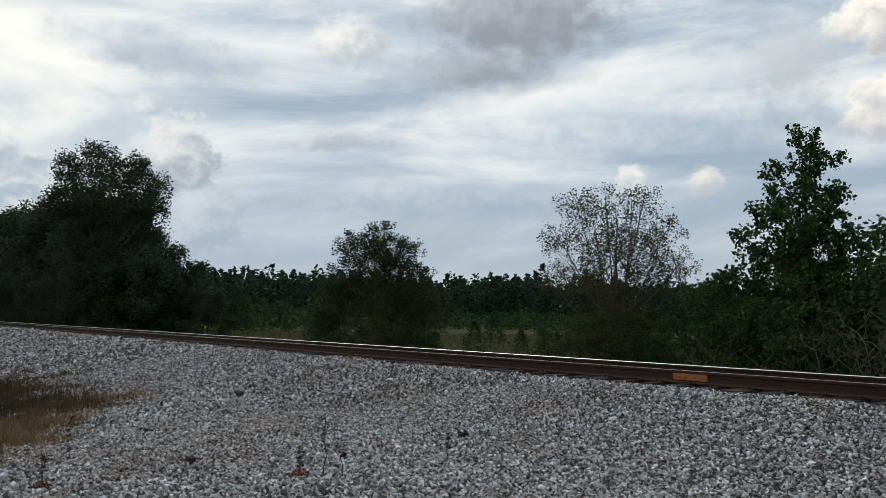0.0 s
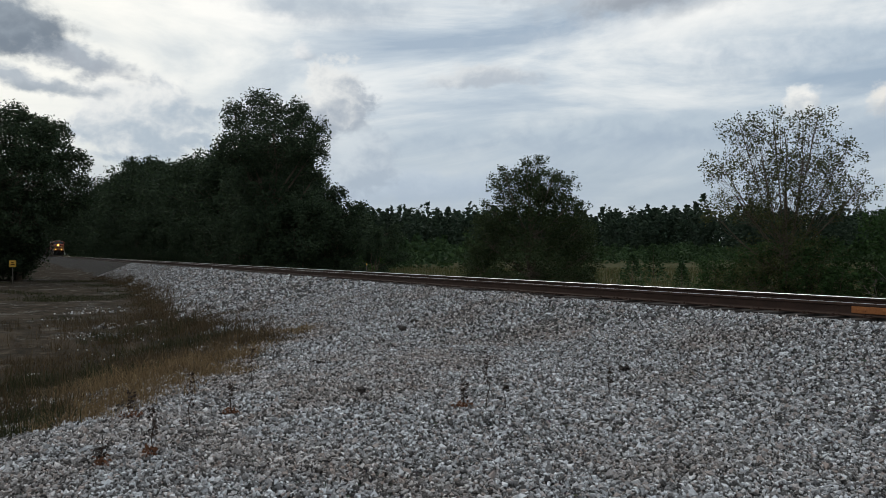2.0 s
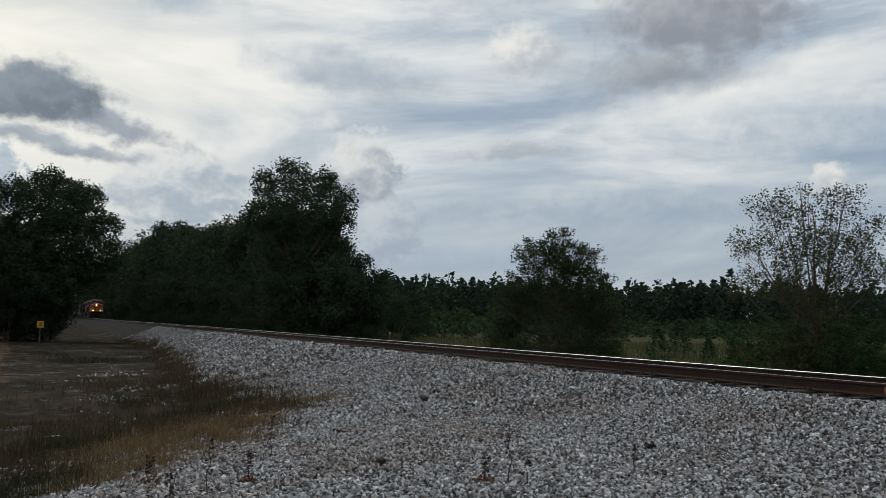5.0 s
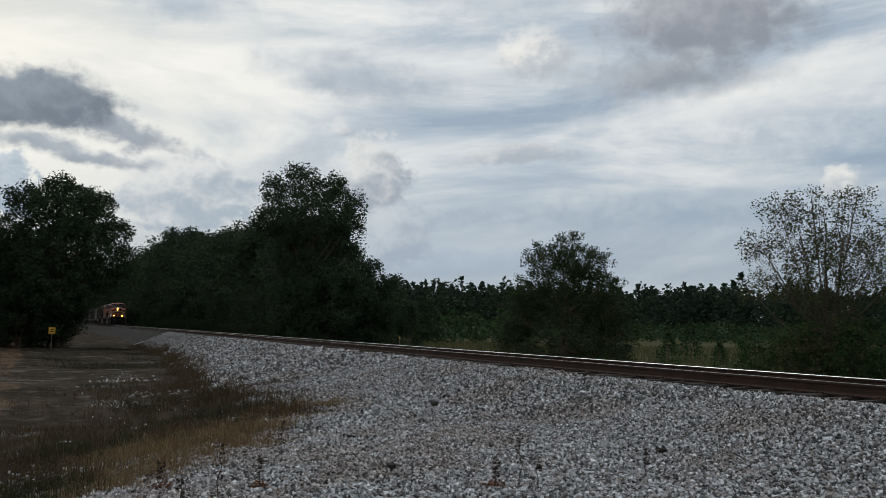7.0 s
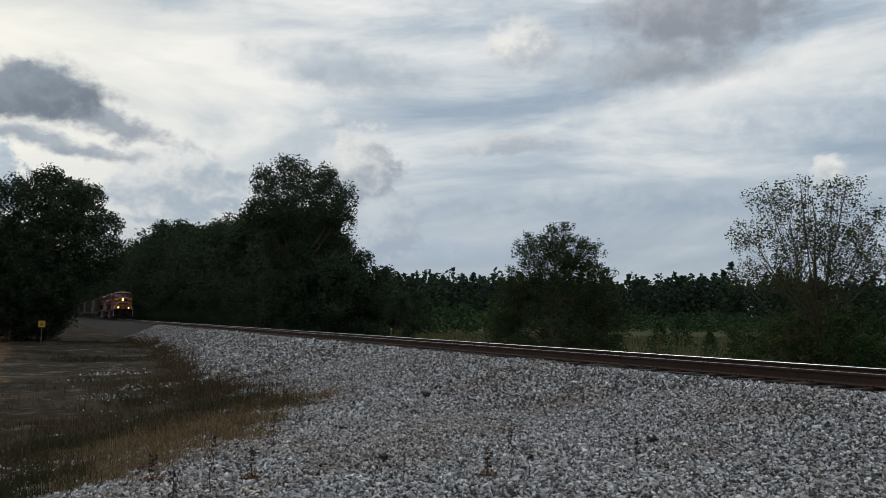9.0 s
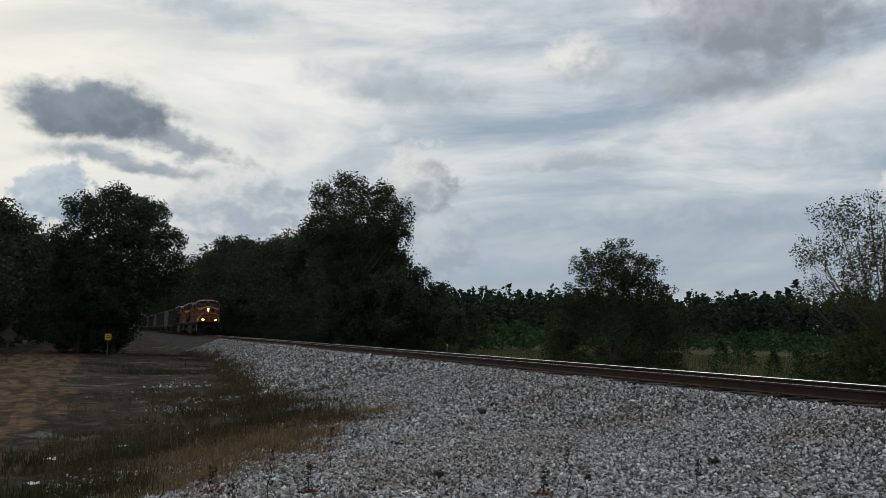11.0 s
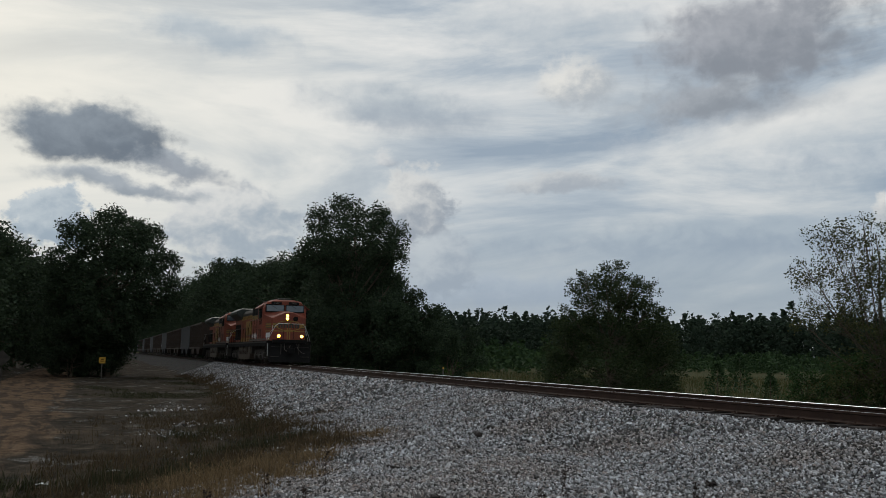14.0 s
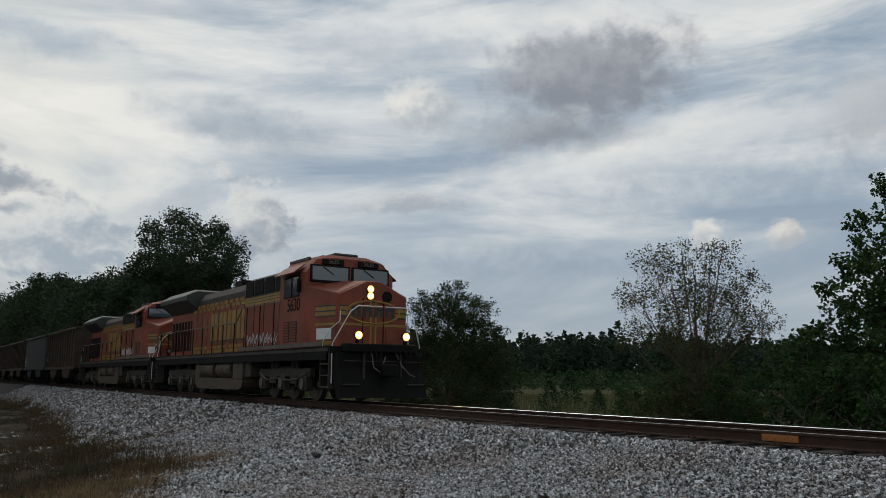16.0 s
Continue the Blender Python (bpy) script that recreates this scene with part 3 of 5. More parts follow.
def plant_trees():
    lobed_tree("bush_tree", (-26.9, 17.5), 57, 11, 5.1,
               [(0.1, 4.62, 0.62, 0.45), (-0.75, 4.1, 0.75, 0.55), (0.75, 4.05, 0.85, 0.6), (0.0, 3.5, 1.1, 0.7), (1.25, 3.25, 0.75, 0.5), (-1.15, 3.0, 0.75, 0.6), (1.65, 2.5, 0.75, 0.6), (0.2, 2.4, 1.5, 0.8), (-1.5, 2.1, 0.8, 0.7),
                (1.85, 1.6, 0.8, 0.7), (-1.75, 1.2, 0.8, 0.8), (0.0, 1.2, 1.7, 0.9), (1.2, 0.7, 1.2, 0.7), (-0.9, 0.5, 1.2, 0.6)],
               0.11, 72000, 0.075, 0.10, LEAF_BUSH, "dense dark green rounded tree beside the track", 22, (1.06, 1.12), twig=0.5)
    lobed_tree("thin_tree", (-15.0, 17.5), 40, 19, 4.85,
               [(-1.0, 4.3, 0.55, 0.4), (-0.25, 4.4, 0.55, 0.4), (0.7, 4.3, 0.65, 0.45), (1.3, 3.7, 0.6, 0.5), (-1.5, 3.6, 0.6, 0.4), (-0.5, 3.6, 0.8, 0.6), (0.4, 3.5, 0.8, 0.6), (1.6, 2.95, 0.55, 0.4), (0.9, 2.9, 0.8, 0.5), (-1.05, 2.8, 0.7, 0.45), (0.0, 2.7, 0.9, 0.6), (-1.75, 2.6, 0.4, 0.25),
                (0.0, 1.7, 1.2, 0.6), (0.6, 1.0, 1.1, 0.7), (-0.6, 1.0, 1.0, 0.7)],
               0.07, 27000, 0.058, 0.075, LEAF_WISP, "sparse small-leaved tree with an airy crown", 20, (1.02, 1.2), fork=0.30, twig=0.6)
    lobed_tree("gum_tree", (-10.6, 19.2), 29, 13, 6.5,
               [(-0.1, 6.25, 0.18, 0.3), (0.28, 6.1, 0.15, 0.28), (0.1, 5.6, 0.5, 0.45), (0.78, 5.75, 0.25, 0.2), (-0.62, 5.5, 0.25, 0.28), (0.0, 4.9, 0.75, 0.5), (0.8, 4.9, 0.3, 0.25), (-0.8, 4.5, 0.35, 0.28), (0.0, 4.2, 0.9, 0.55), (-1.35, 4.0, 0.3, 0.18), (0.4, 3.6, 1.0, 0.6), (-0.7, 3.5, 0.8, 0.5),
                (0.0, 2.7, 1.3, 0.8), (1.1, 2.8, 0.7, 0.8), (-1.45, 3.0, 0.4, 0.25), (0.0, 1.8, 1.5, 0.8), (0.0, 0.9, 1.5, 0.8)],
               0.11, 26000, 0.095, 0.085, LEAF_GUM, "tall green star-leaved tree in a thicket", 17, (1.05, 1.055), fork=0.7, twig=0.6, aspect=0.9)
    lobed_tree("oak_tree", (-60.0, 16.9), 74, 27, 12.5,
               [(-0.8, 11.4, 1.4, 1.1), (-2.6, 10.8, 0.9, 1.0), (1.3, 10.9, 1.4, 1.1), (2.8, 10.0, 0.9, 0.9), (0.0, 9.0, 2.8, 1.6), (2.5, 8.4, 1.2, 1.0), (-2.6, 8.7, 1.6, 1.2), (-1.0, 6.5, 2.0, 1.7), (2.7, 6.9, 0.9, 0.5), (4.0, 5.7, 1.2, 0.8),
                (2.2, 4.4, 2.2, 1.6), (4.5, 3.6, 1.2, 1.4), (-0.4, 3.5, 2.5, 2.2), (1.2, 1.8, 2.8, 1.6), (4.6, 1.4, 1.1, 1.2)],
               0.32, 70000, 0.175, 0.21, LEAF_OAK, "large dark broad-crowned oak beside the track", 32, (1.06, 1.095), twig=0.3)
    lobed_tree("roadside_tree", (-80.0, 0.3), 90, 15, 13.9,
               [(-0.3, 12.8, 1.4, 1.0), (2.2, 11.8, 1.3, 1.1), (-2.6, 11.5, 1.4, 1.2), (0.3, 10.6, 3.0, 1.8), (3.4, 9.4, 1.3, 1.3), (-3.4, 9.0, 1.4, 1.5), (4.3, 7.7, 1.0, 0.9), (0.0, 8.0, 3.4, 2.0), (-3.6, 6.4, 1.3, 1.6), (2.8, 6.0, 1.9, 1.5), (4.3, 6.3, 0.8, 0.5), (0.0, 5.0, 3.0, 2.0),
                (0.5, 3.0, 1.4, 1.7), (-2.0, 3.0, 2.0, 1.8), (-0.6, 1.4, 2.0, 1.4)],
               0.35, 86000, 0.215, 0.26, LEAF_OAK, "large dark tree between the dirt road and the track", 32, (1.17, 1.09), twig=0.3)
    # undergrowth along the far side of the track
    shrub = tree("shrub", (-58.0, 20.5), 21, 5.6, dome(3.0, 0.0, 0.3, 0.3), 0.06, 40, 4, 0.02, 13000, 0.19, 0.24, LEAF_OAK, "dark leafy shrub at the edge of the wood", "shrub", stems=3, group="shrubs along the track", twigs=False)
    rng = np.random.default_rng(5)
    for x, y in ((-57.0, 18.0), (-62.5, 16.8), (-66.0, 18.2), (-69, 16.8), (-54.6, 22.6), (-73.5, 17.6), (-79, 17.2), (-85, 17.4), (-92, 17.2), (-100, 17.3), (-110, 17.2), (-121, 17.1), (-133, 17.1), (-147, 17.0), (-82, -1.8), (-84, -3.6), (-78, -2.6)):
        s = rng.uniform(0.7, 1.05)
        c = copy_thing(shrub, pose(x, y, float(ground_height(x, y)) - 0.05, 0, 0, rng.uniform(0, 360)))
        c.scale = (s, s, s)
    # the wood beside the line
    wood = [tree("wood_tree", (-71.0, 21.0), 31, 11.0, dome(4.2, 0.0, 0.5, 0.35), 0.25, 64, 6, 0.05, 20000, 0.30, 0.42, LEAF_OAK, "dark broadleaf tree in the wood beside the track", "tree", group="trees of the wood", twigs=False),
            tree("wood_tree", (-92.0, 20.4), 32, 12.2, dome(5.0, 0.0, 0.45, 0.3), 0.25, 64, 6, 0.05, 20000, 0.32, 0.46, LEAF_OAK, "dark broadleaf tree in the wood beside the track", "tree", group="trees of the wood", twigs=False),
            tree("wood_tree", (-150.0, 19.4), 33, 17.5, dome(5.2, 0.0, 0.5, 0.3), 0.3, 64, 6, 0.04, 20000, 0.44, 0.6, LEAF_OAK, "dark broadleaf tree in the wood beside the track", "tree", group="trees of the wood", twigs=False)]
    for i, (v, x, y, s) in enumerate(((0, -67.0, 19.8, 0.9), (1, -75.5, 22.0, 0.85), (0, -80, 21.5, 1.0), (1, -102, 20.2, 1.02), (0, -112, 19.6, 1.15), (1, -122, 19.8, 1.1), (2, -135, 19.8, 0.88), (1, -163, 19.2, 1.3), (2, -178, 19.4, 0.95), (2, -196, 19.2, 1.0), (2, -218, 19.0, 1.0), (2, -245, 19.2, 1.0), (2, -280, 19.5, 1.1),
                                      (1, -108, 29, 1.0), (1, -128, 30, 1.1), (2, -150, 28, 0.95),
                                      # the near side of the line, beyond the road
                                      (1, -66, -11.0, 0.9), (0, -52, -13.2, 1.0), (0, -80, -10.6, 1.1), (1, -95, -10.2, 1.0), (1, -112, -9.8, 1.0), (2, -135, -9.5, 0.8), (2, -165, -9.5, 0.9), (0, -99, -3.4, 0.9), (1, -118, -3.2, 0.95), (2, -142, -2.6, 0.8), (2, -175, -2.6, 0.9), (2, -215, -4.0, 1.0), (2, -232, 0.6, 0.9), (2, -265, 1.6, 0.95), (2, -305, 2.4, 1.0), (2, -340, 3.2, 1.1), (2, -400, 2.4, 1.3), (2, -350, 20.6, 1.2), (2, -430, 21.6, 1.4), (2, -560, 3.5, 1.7), (2, -560, 20.5, 1.7), (2, -905, 11.5, 2.2))):
        src = wood[v]
        c = copy_thing(src, pose(x, y, float(ground_height(x, y)) - 0.05, 0, 0, i * 77.0))
        c.scale = (s, s, s)
    # thicket by the tall green tree
    scrub = tree("scrub_bush", (-12.6, 18.6), 41, 3.3, dome(1.15, 0.0, 0.35, 0.15), 0.03, 34, 6, 0.04, 5200, 0.11, 0.14, LEAF_GUM, "leafy green scrub bush in the thicket", "bush", stems=3, group="thicket bushes")
    for x, y, s in ((-11.6, 17.9, 0.8), (-9.3, 18.6, 1.0), (-8.2, 19.2, 1.15), (-10.0, 17.6, 0.6), (-7.6, 18.2, 0.75), (-14.2, 17.6, 0.75), (-15.6, 17.2, 0.72), (-16.6, 17.0, 0.6), (-13.4, 17.2, 0.55), (-8.8, 22.0, 1.4), (-13.2, 20.4, 0.95), (-6.6, 20.0, 1.2)):
        c = copy_thing(scrub, pose(x, y, float(ground_height(x, y)) - 0.05, 0, 0, x * 91))
        c.scale = (s, s, s)
    # bare branches
    rng = np.random.default_rng(8)
    for x, y, h in ((-9.4, 17.3, 2.0), (-8.7, 17.0, 1.7), (-8.0, 17.2, 2.3), (-10.3, 16.9, 1.2), (-7.3, 17.5, 2.6), (-11.8, 17.0, 1.5)):
        tree("bare_shrub", (x, y), int(-x * 10), h, dome(h * 0.45, 0.0, 0.5, 0.5), 0.010, 20, 7, 0.1, 0, 0.1, 0.1, None, "leafless grey-brown shrub with tangled branches", "shrub", stems=3, lift=0.9, group="bare shrubs", bark=DEADWOOD)


plant_trees()


# ---- field, young pines and the far wood ----
def cone_leaves(rng, at, height, width, count, size, full=1.0):
    """Leaf sprays of one conifer or far tree."""
    h = rng.uniform(0, 1, (len(at), count)) ** 0.8
    a = rng.uniform(0, 2 * np.pi, h.shape)
    blunt = rng.uniform(0.3, 0.9, (len(at), 1))
    r = width[:, None] * (1 - h) ** blunt * rng.uniform(0.25, 1.0, h.shape) * full
    c = np.stack([at[:, 0:1] + r * np.cos(a), at[:, 1:2] + r * np.sin(a), at[:, 2:3] + 0.02 + height[:, None] * h], -1).reshape(-1, 3)
    n = len(c)
    d = np.stack([np.cos(a), np.sin(a), rng.normal(0.2, 0.5, a.shape)], -1).reshape(-1, 3)
    d /= np.linalg.norm(d, axis=1, keepdims=True)
    s = np.cross(d, rng.normal(0, 1, (n, 3)))
    s /= np.linalg.norm(s, axis=1, keepdims=True)
    ln = np.repeat(size * height, count)[:, None] * rng.uniform(0.6, 1.3, (n, 1))
    return np.stack([c - d * ln / 2, c + s * ln * 0.3, c + d * ln / 2, c - s * ln * 0.3], 1).reshape(-1, 3)


def polar(rng, n, az0, az1, d0, d1):
    """Random places by direction to the left of +y, in degrees, and distance."""
    a, d = np.radians(rng.uniform(az0, az1, n)), np.sqrt(rng.uniform(d0 ** 2, d1 ** 2, n))
    x, y = -np.sin(a) * d, np.cos(a) * d
    return np.stack([x, y, ground_height(x, y)], 1)


def make_field():
    rng = np.random.default_rng(9)
    # far wood at the edge of the field
    at = polar(rng, 1500, 16, 82, 300, 380)
    h = rng.normal(16.6, 1.5, len(at)) * (0.8 + 0.2 * sstep(np.degrees(np.arctan2(-at[:, 0], at[:, 1])), 25, 45))
    h[rng.integers(0, 1500, 90)] *= 1.25
    v = cone_leaves(rng, at, h, h * rng.uniform(0.24, 0.40, len(at)), 150, 0.085)
    tagged(new("far_wood", mesh_from("far_wood", v, np.arange(len(v)).reshape(-1, 4), LEAF_FAR)), "dark wood at the far edge of the field", "wood", kind="stuff")
    # young pines planted across the field
    at = np.concatenate([polar(rng, 800, 20, 62, 170, 290), polar(rng, 420, 60, 77, 95, 250)])
    h = rng.uniform(2.6, 4.6, len(at))
    v = cone_leaves(rng, at, h, h * 0.34, 50, 0.21)
    tagged(new("young_pines", mesh_from("young_pines", v, np.arange(len(v)).reshape(-1, 4), LEAF_PINE)), "young green pines planted over the field", "pines", kind="stuff")
    # pines that stand out singly in the meadow
    for i, (az, d, hh) in enumerate(((53.5, 60, 2.4), (50.1, 44, 1.9), (48.7, 60, 2.7), (55, 56, 1.4), (46.9, 44, 1.5), (73.5, 62, 3.6), (74.4, 66, 2.6), (71.5, 70, 2.8), (67.5, 66, 3.2), (69.5, 75, 2.9))):
        x, y = -math.sin(radians(az)) * d, math.cos(radians(az)) * d
        th = empty("young_pine", pose(x, y, float(ground_height(x, y)) - 0.02), "small green pine standing alone in the meadow", "pine", "lone young pines")
        o = np.zeros((1, 3))
        vv = cone_leaves(rng, o, np.array([hh]), np.array([hh * 0.42]), 900, 0.075)
        c = new("crown", mesh_from("crown", vv, np.arange(len(vv)).reshape(-1, 4), LEAF_PINE if i < 5 else LEAF_SCRUB))
        c.parent = th
        bm = bmesh.new()
        part("trunk", tube(bm, (0, 0, 0), (0, 0, hh * 0.9), 0.04, 0.008, 6), BARK, th)


make_field()


# ---- grass and weeds ----
def blades(rng, at, height, width, lean, name, mt, label, category="grass"):
    """Bent blades, two quads each, standing at the given places."""
    n = len(at)
    a, b = rng.uniform(0, 2 * np.pi, n), rng.uniform(0, 2 * np.pi, n)
    h = height * rng.uniform(0.4, 1.25, n)
    l = np.abs(rng.normal(0, lean, n)) * h
    u = np.stack([np.cos(a), np.sin(a), 0 * a], 1) * (width * rng.uniform(0.6, 1.3, n))[:, None]
    o = np.stack([np.cos(b), np.sin(b), 0 * b], 1)
    up = np.array([0, 0, 1.0])
    p1 = at + o * (l * 0.3)[:, None] + up * (h * 0.55)[:, None]
    p2 = at + o * l[:, None] + up * (np.sqrt(np.maximum(h * h - l * l, (0.2 * h) ** 2)))[:, None]
    at = at - up * 0.02
    v = np.stack([at - u, at + u, p1 + u * 0.7, p1 - u * 0.7, p2 + u * 0.12, p2 - u * 0.12], 1).reshape(-1, 3)
    i = np.arange(n)[:, None] * 6
    f = np.concatenate([i + [0, 1, 2, 3], i + [3, 2, 4, 5]])
    return tagged(new(name, mesh_from(name, v, f, mt)), label, category, kind="stuff")


def scatter(rng, n, x0, x1, y0, y1, keep):
    x, y = rng.uniform(x0, x1, n), rng.uniform(y0, y1, n)
    ok = rng.uniform(0, 1, n) < keep(x, y)
    x, y = x[ok], y[ok]
    return np.stack([x, y, ground_height(x, y)], 1)


def make_grass():
    rng = np.random.default_rng(17)
    bare = lambda x, y: (1 - gravel_share(x, y)) * (1 - road_share(x, y))
    patch = lambda x, y, s, lo, hi: sstep(wave(x, y, s, 4) + 0.35 * wave(x, y, s * 2.7, 1), lo, hi)
    d = ditch_side
    def clumps(n, x0, x1, y0, y1, keep, per, spread):
        """Tufts: a few places, many blades round each."""
        c = scatter(rng, n, x0, x1, y0, y1, keep)
        at = np.repeat(c, per, 0) + rng.normal(0, 1, (len(c) * per, 3)) * (spread, spread, 0)
        at[:, 2] = ground_height(at[:, 0], at[:, 1])
        return at, np.repeat(rng.lognormal(0, 0.35, len(c)), per)

    at, s = clumps(1500, -19, -8, 0.0, 6.2, lambda x, y: sstep(d(x, y), -0.7, 0.3) * sstep(d(x, y), 2.9, 1.4) * sstep(y, 0.0, 0.7) * (0.12 + 0.88 * patch(x, y, 0.8, -0.6, 0.3)), 26, 0.10)
    blades(rng, at, 0.17 * s, 0.005, 1.6, "dry_grass", GRASS_STRAW, "dry straw-coloured grass at the edge of the gravel")
    at, s = clumps(3000, -42, -8, -1.0, 7.0, lambda x, y: sstep(d(x, y), -0.4, 1.5) * sstep(d(x, y), 12.0, 6.0) * bare(x, y) * (0.2 + 0.8 * patch(x, y, 0.7, -0.2, 0.6)), 22, 0.13)
    blades(rng, at, 0.19 * s, 0.006, 1.2, "brown_grass", GRASS_BROWN, "rough brown grass on the low ground")
    at, s = clumps(2200, -36, -9, -1.4, 6.5, lambda x, y: sstep(d(x, y), 0.9, 2.6) * sstep(d(x, y), 7.5, 3.5) * bare(x, y) * patch(x, y, 0.85, -0.1, 0.8), 24, 0.11)
    blades(rng, at, 0.27 * s, 0.007, 0.75, "dark_weeds", GRASS_DARK, "tall dark green weeds on the low ground")
    at, s = clumps(2600, -80, -17, 3.0, 8.5, lambda x, y: sstep(np.abs(y - (9.85 - slope_run(x) * 1.12)), 1.2, 0.1) * (1 - 0.6 * gravel_share(x, y)), 18, 0.14)
    blades(rng, at, 0.26 * s, 0.009, 1.1, "toe_grass", GRASS_BROWN, "brown grass along the foot of the gravel bank")
    at, s = clumps(150, -12, -7.5, -2.2, 0.6, lambda x, y: sstep(y, 0.7, 0.0) * sstep(d(x, y), 0.0, 0.8), 40, 0.13)
    blades(rng, at, 0.24 * s, 0.006, 0.9, "dark_weeds", GRASS_DARK, "tall dark green weeds on the low ground")
    # tongues of brown grass that reach up into the gravel
    at = np.concatenate([np.array([x, y, 0]) + rng.normal(0, 1, (420, 1)) * (0.55, 0.40, 0) * k + rng.normal(0, 0.07, (420, 3)) for x, y, k in ((-18.6, 4.3, 1.2), (-17.0, 4.5, 0.9), (-20.6, 4.9, 1.3), (-22.8, 5.5, 1.2), (-25.5, 5.9, 1.4))])
    at[:, 2] = ground_height(at[:, 0], at[:, 1])
    blades(rng, at, 0.16, 0.006, 1.2, "fringe_grass", GRASS_BROWN, "brown grass reaching into the gravel in tongues")
    at, s = clumps(700, -75, -30, -1.2, 6.5, lambda x, y: bare(x, y) * patch(x, y, 0.45, 0.0, 0.9), 40, 0.42)
    blades(rng, at, 0.13 * s, 0.010, 1.2, "verge_grass", GRASS_DARK, "patchy dark grass between the road and the track")
    edge = scatter(rng, 26000, -90, -2, 14.4, 19.0, lambda x, y: 0.4 + 0.6 * patch(x, y, 0.5, -0.4, 0.5))
    blades(rng, edge, 0.6, 0.014, 0.35, "trackside_grass", GRASS_FIELD, "uncut green and tan grass beyond the track")
    at = polar(rng, 30000, 22, 78, 24, 110)
    at = at[at[:, 1] > 17]
    blades(rng, at, 0.62 * (0.55 + 0.45 * sstep(wave(at[:, 0], at[:, 1], 0.5, 6), -0.6, 0.8)), 0.022, 0.5, "meadow_grass", GRASS_FIELD, "tall green and tan meadow grass")


make_grass()


def make_weeds():
    rng = np.random.default_rng(23)
    # stalks of dead weeds that stand in the gravel
    for x, y, h, kind in ((-7.19, 4.18, 0.62, 0), (-7.3, 3.98, 0.30, 1), (-7.12, 4.36, 0.33, 2), (-7.45, 5.92, 0.30, 0), (-6.95, 0.98, 0.40, 1), (-7.9, 1.45, 0.55, 0), (-8.3, 1.9, 0.35, 1), (-9.3, 1.1, 0.3, 1), (-6.9, 0.6, 0.22, 1), (-10.2, 2.6, 0.5, 0)):
        z = float(ground_height(x, y))
        th = empty("dead_weed", pose(x, y, z - 0.02, 0, 0, rng.uniform(0, 360)), "dark dead weed stalk standing in the gravel", "weed", "dead weeds")
        bm = bmesh.new()
        p = Vector((0, 0, 0))
        for j in range(5):
            q = Vector((rng.normal(0, 0.012), rng.normal(0, 0.012), h * (j + 1) / 5))
            tube(bm, p, q, 0.006 * (1 - j / 7), 0.005 * (1 - j / 7), 5)
            if kind != 2 and j > 0:
                tube(bm, q, q + Vector((rng.normal(0, 0.04), rng.normal(0, 0.04), 0.05)), 0.003, 0.001, 4)
            p = q
        part("stem", bm, WEED_DARK, th)
        tips = np.array([[0, 0, h * (0.7 if kind == 2 else 0.8)]]) if kind == 2 else np.array([[0, 0, h * s] for s in (0.5, 0.65, 0.8, 0.95)])
        me = leaf_cloud(rng, tips, 0.018 if kind == 2 else 0.022, 60 if kind == 2 else 50, 0.035, "leaves", WEED_DARK_LEAF)
        lf = new("leaves", me)
        lf.parent = th
        if kind == 1:
            lf2 = new("leaves", leaf_cloud(rng, np.array([[0, 0, 0.05], [0.06, 0, 0.05], [-0.05, 0.04, 0.04]]), 0.035, 120, 0.035, "leaves", WEED_RED))
            lf2.parent = th


WEED_DARK_LEAF = leaf_material("weed_dry_leaf", (0.03, 0.022, 0.018), (0.07, 0.05, 0.04), 0.1)
make_weeds()

# ---- train ----
NOSE_X, SPEED = -21.72, 17.5
ORANGE = material("orange_paint", (0.185, 0.040, 0.019), 0.55, var=0.42, scale=1.3, bump=0.05, spec=0.35)
ORANGE_DIRTY = material("dirty_orange_paint", (0.16, 0.043, 0.021), 0.6, var=0.4, scale=2.5, spec=0.3)
YELLOW = material("yellow_paint", (0.25, 0.145, 0.028), 0.55, var=0.4, scale=2.0, spec=0.4)
GREEN_DARK = material("dark_green_paint", (0.022, 0.028, 0.022), 0.5, var=0.3, scale=1.5, spec=0.4)
BLACK_DIRT = material("grimy_black", (0.008, 0.0076, 0.0072), 0.8, var=0.4, scale=2.5, bump=0.2, spec=0.12)
GREY_DIRT = material("grimy_grey", (0.040, 0.034, 0.028), 0.75, var=0.5, scale=2.5, bump=0.15)
GREY_LIGHT = material("dusty_grey", (0.105, 0.092, 0.078), 0.75, var=0.4, scale=2.0)
TANK_BROWN = material("dusty_tank", (0.085, 0.066, 0.050), 0.5, 0.2, var=0.4, scale=2.2, bump=0.1)
WHITE_PAINT = material("white_paint", (0.62, 0.62, 0.60), 0.5, var=0.15, scale=3.0)
STEEL = material("wheel_steel", (0.10, 0.085, 0.075), 0.5, 0.8, var=0.3, scale=4)
GLASS_DARK = material("cab_glass", (0.05, 0.065, 0.075), 0.06, 0.0, var=0.1, scale=1.0, spec=1.0)
LAMP_GLOW = glow_material("headlight_glow", (1.0, 0.42, 0.027), 42.0)
# lamplight on the reflector, the warm rim round each lens, is added as emission
REFLECTOR_GLOW = glow_material("reflector_glow", (1.0, 0.42, 0.11), 2.2)
LAMP_OFF = material("lamp_glass", (0.25, 0.25, 0.24), 0.1, 0.0, var=0.1, spec=0.8)
HOPPER_BROWN = material("hopper_brown", (0.052, 0.036, 0.027), 0.75, var=0.4, scale=1.5, bump=0.1)
HOPPER_GREY = material("hopper_grey", (0.042, 0.043, 0.045), 0.7, var=0.3, scale=1.2, bump=0.1)
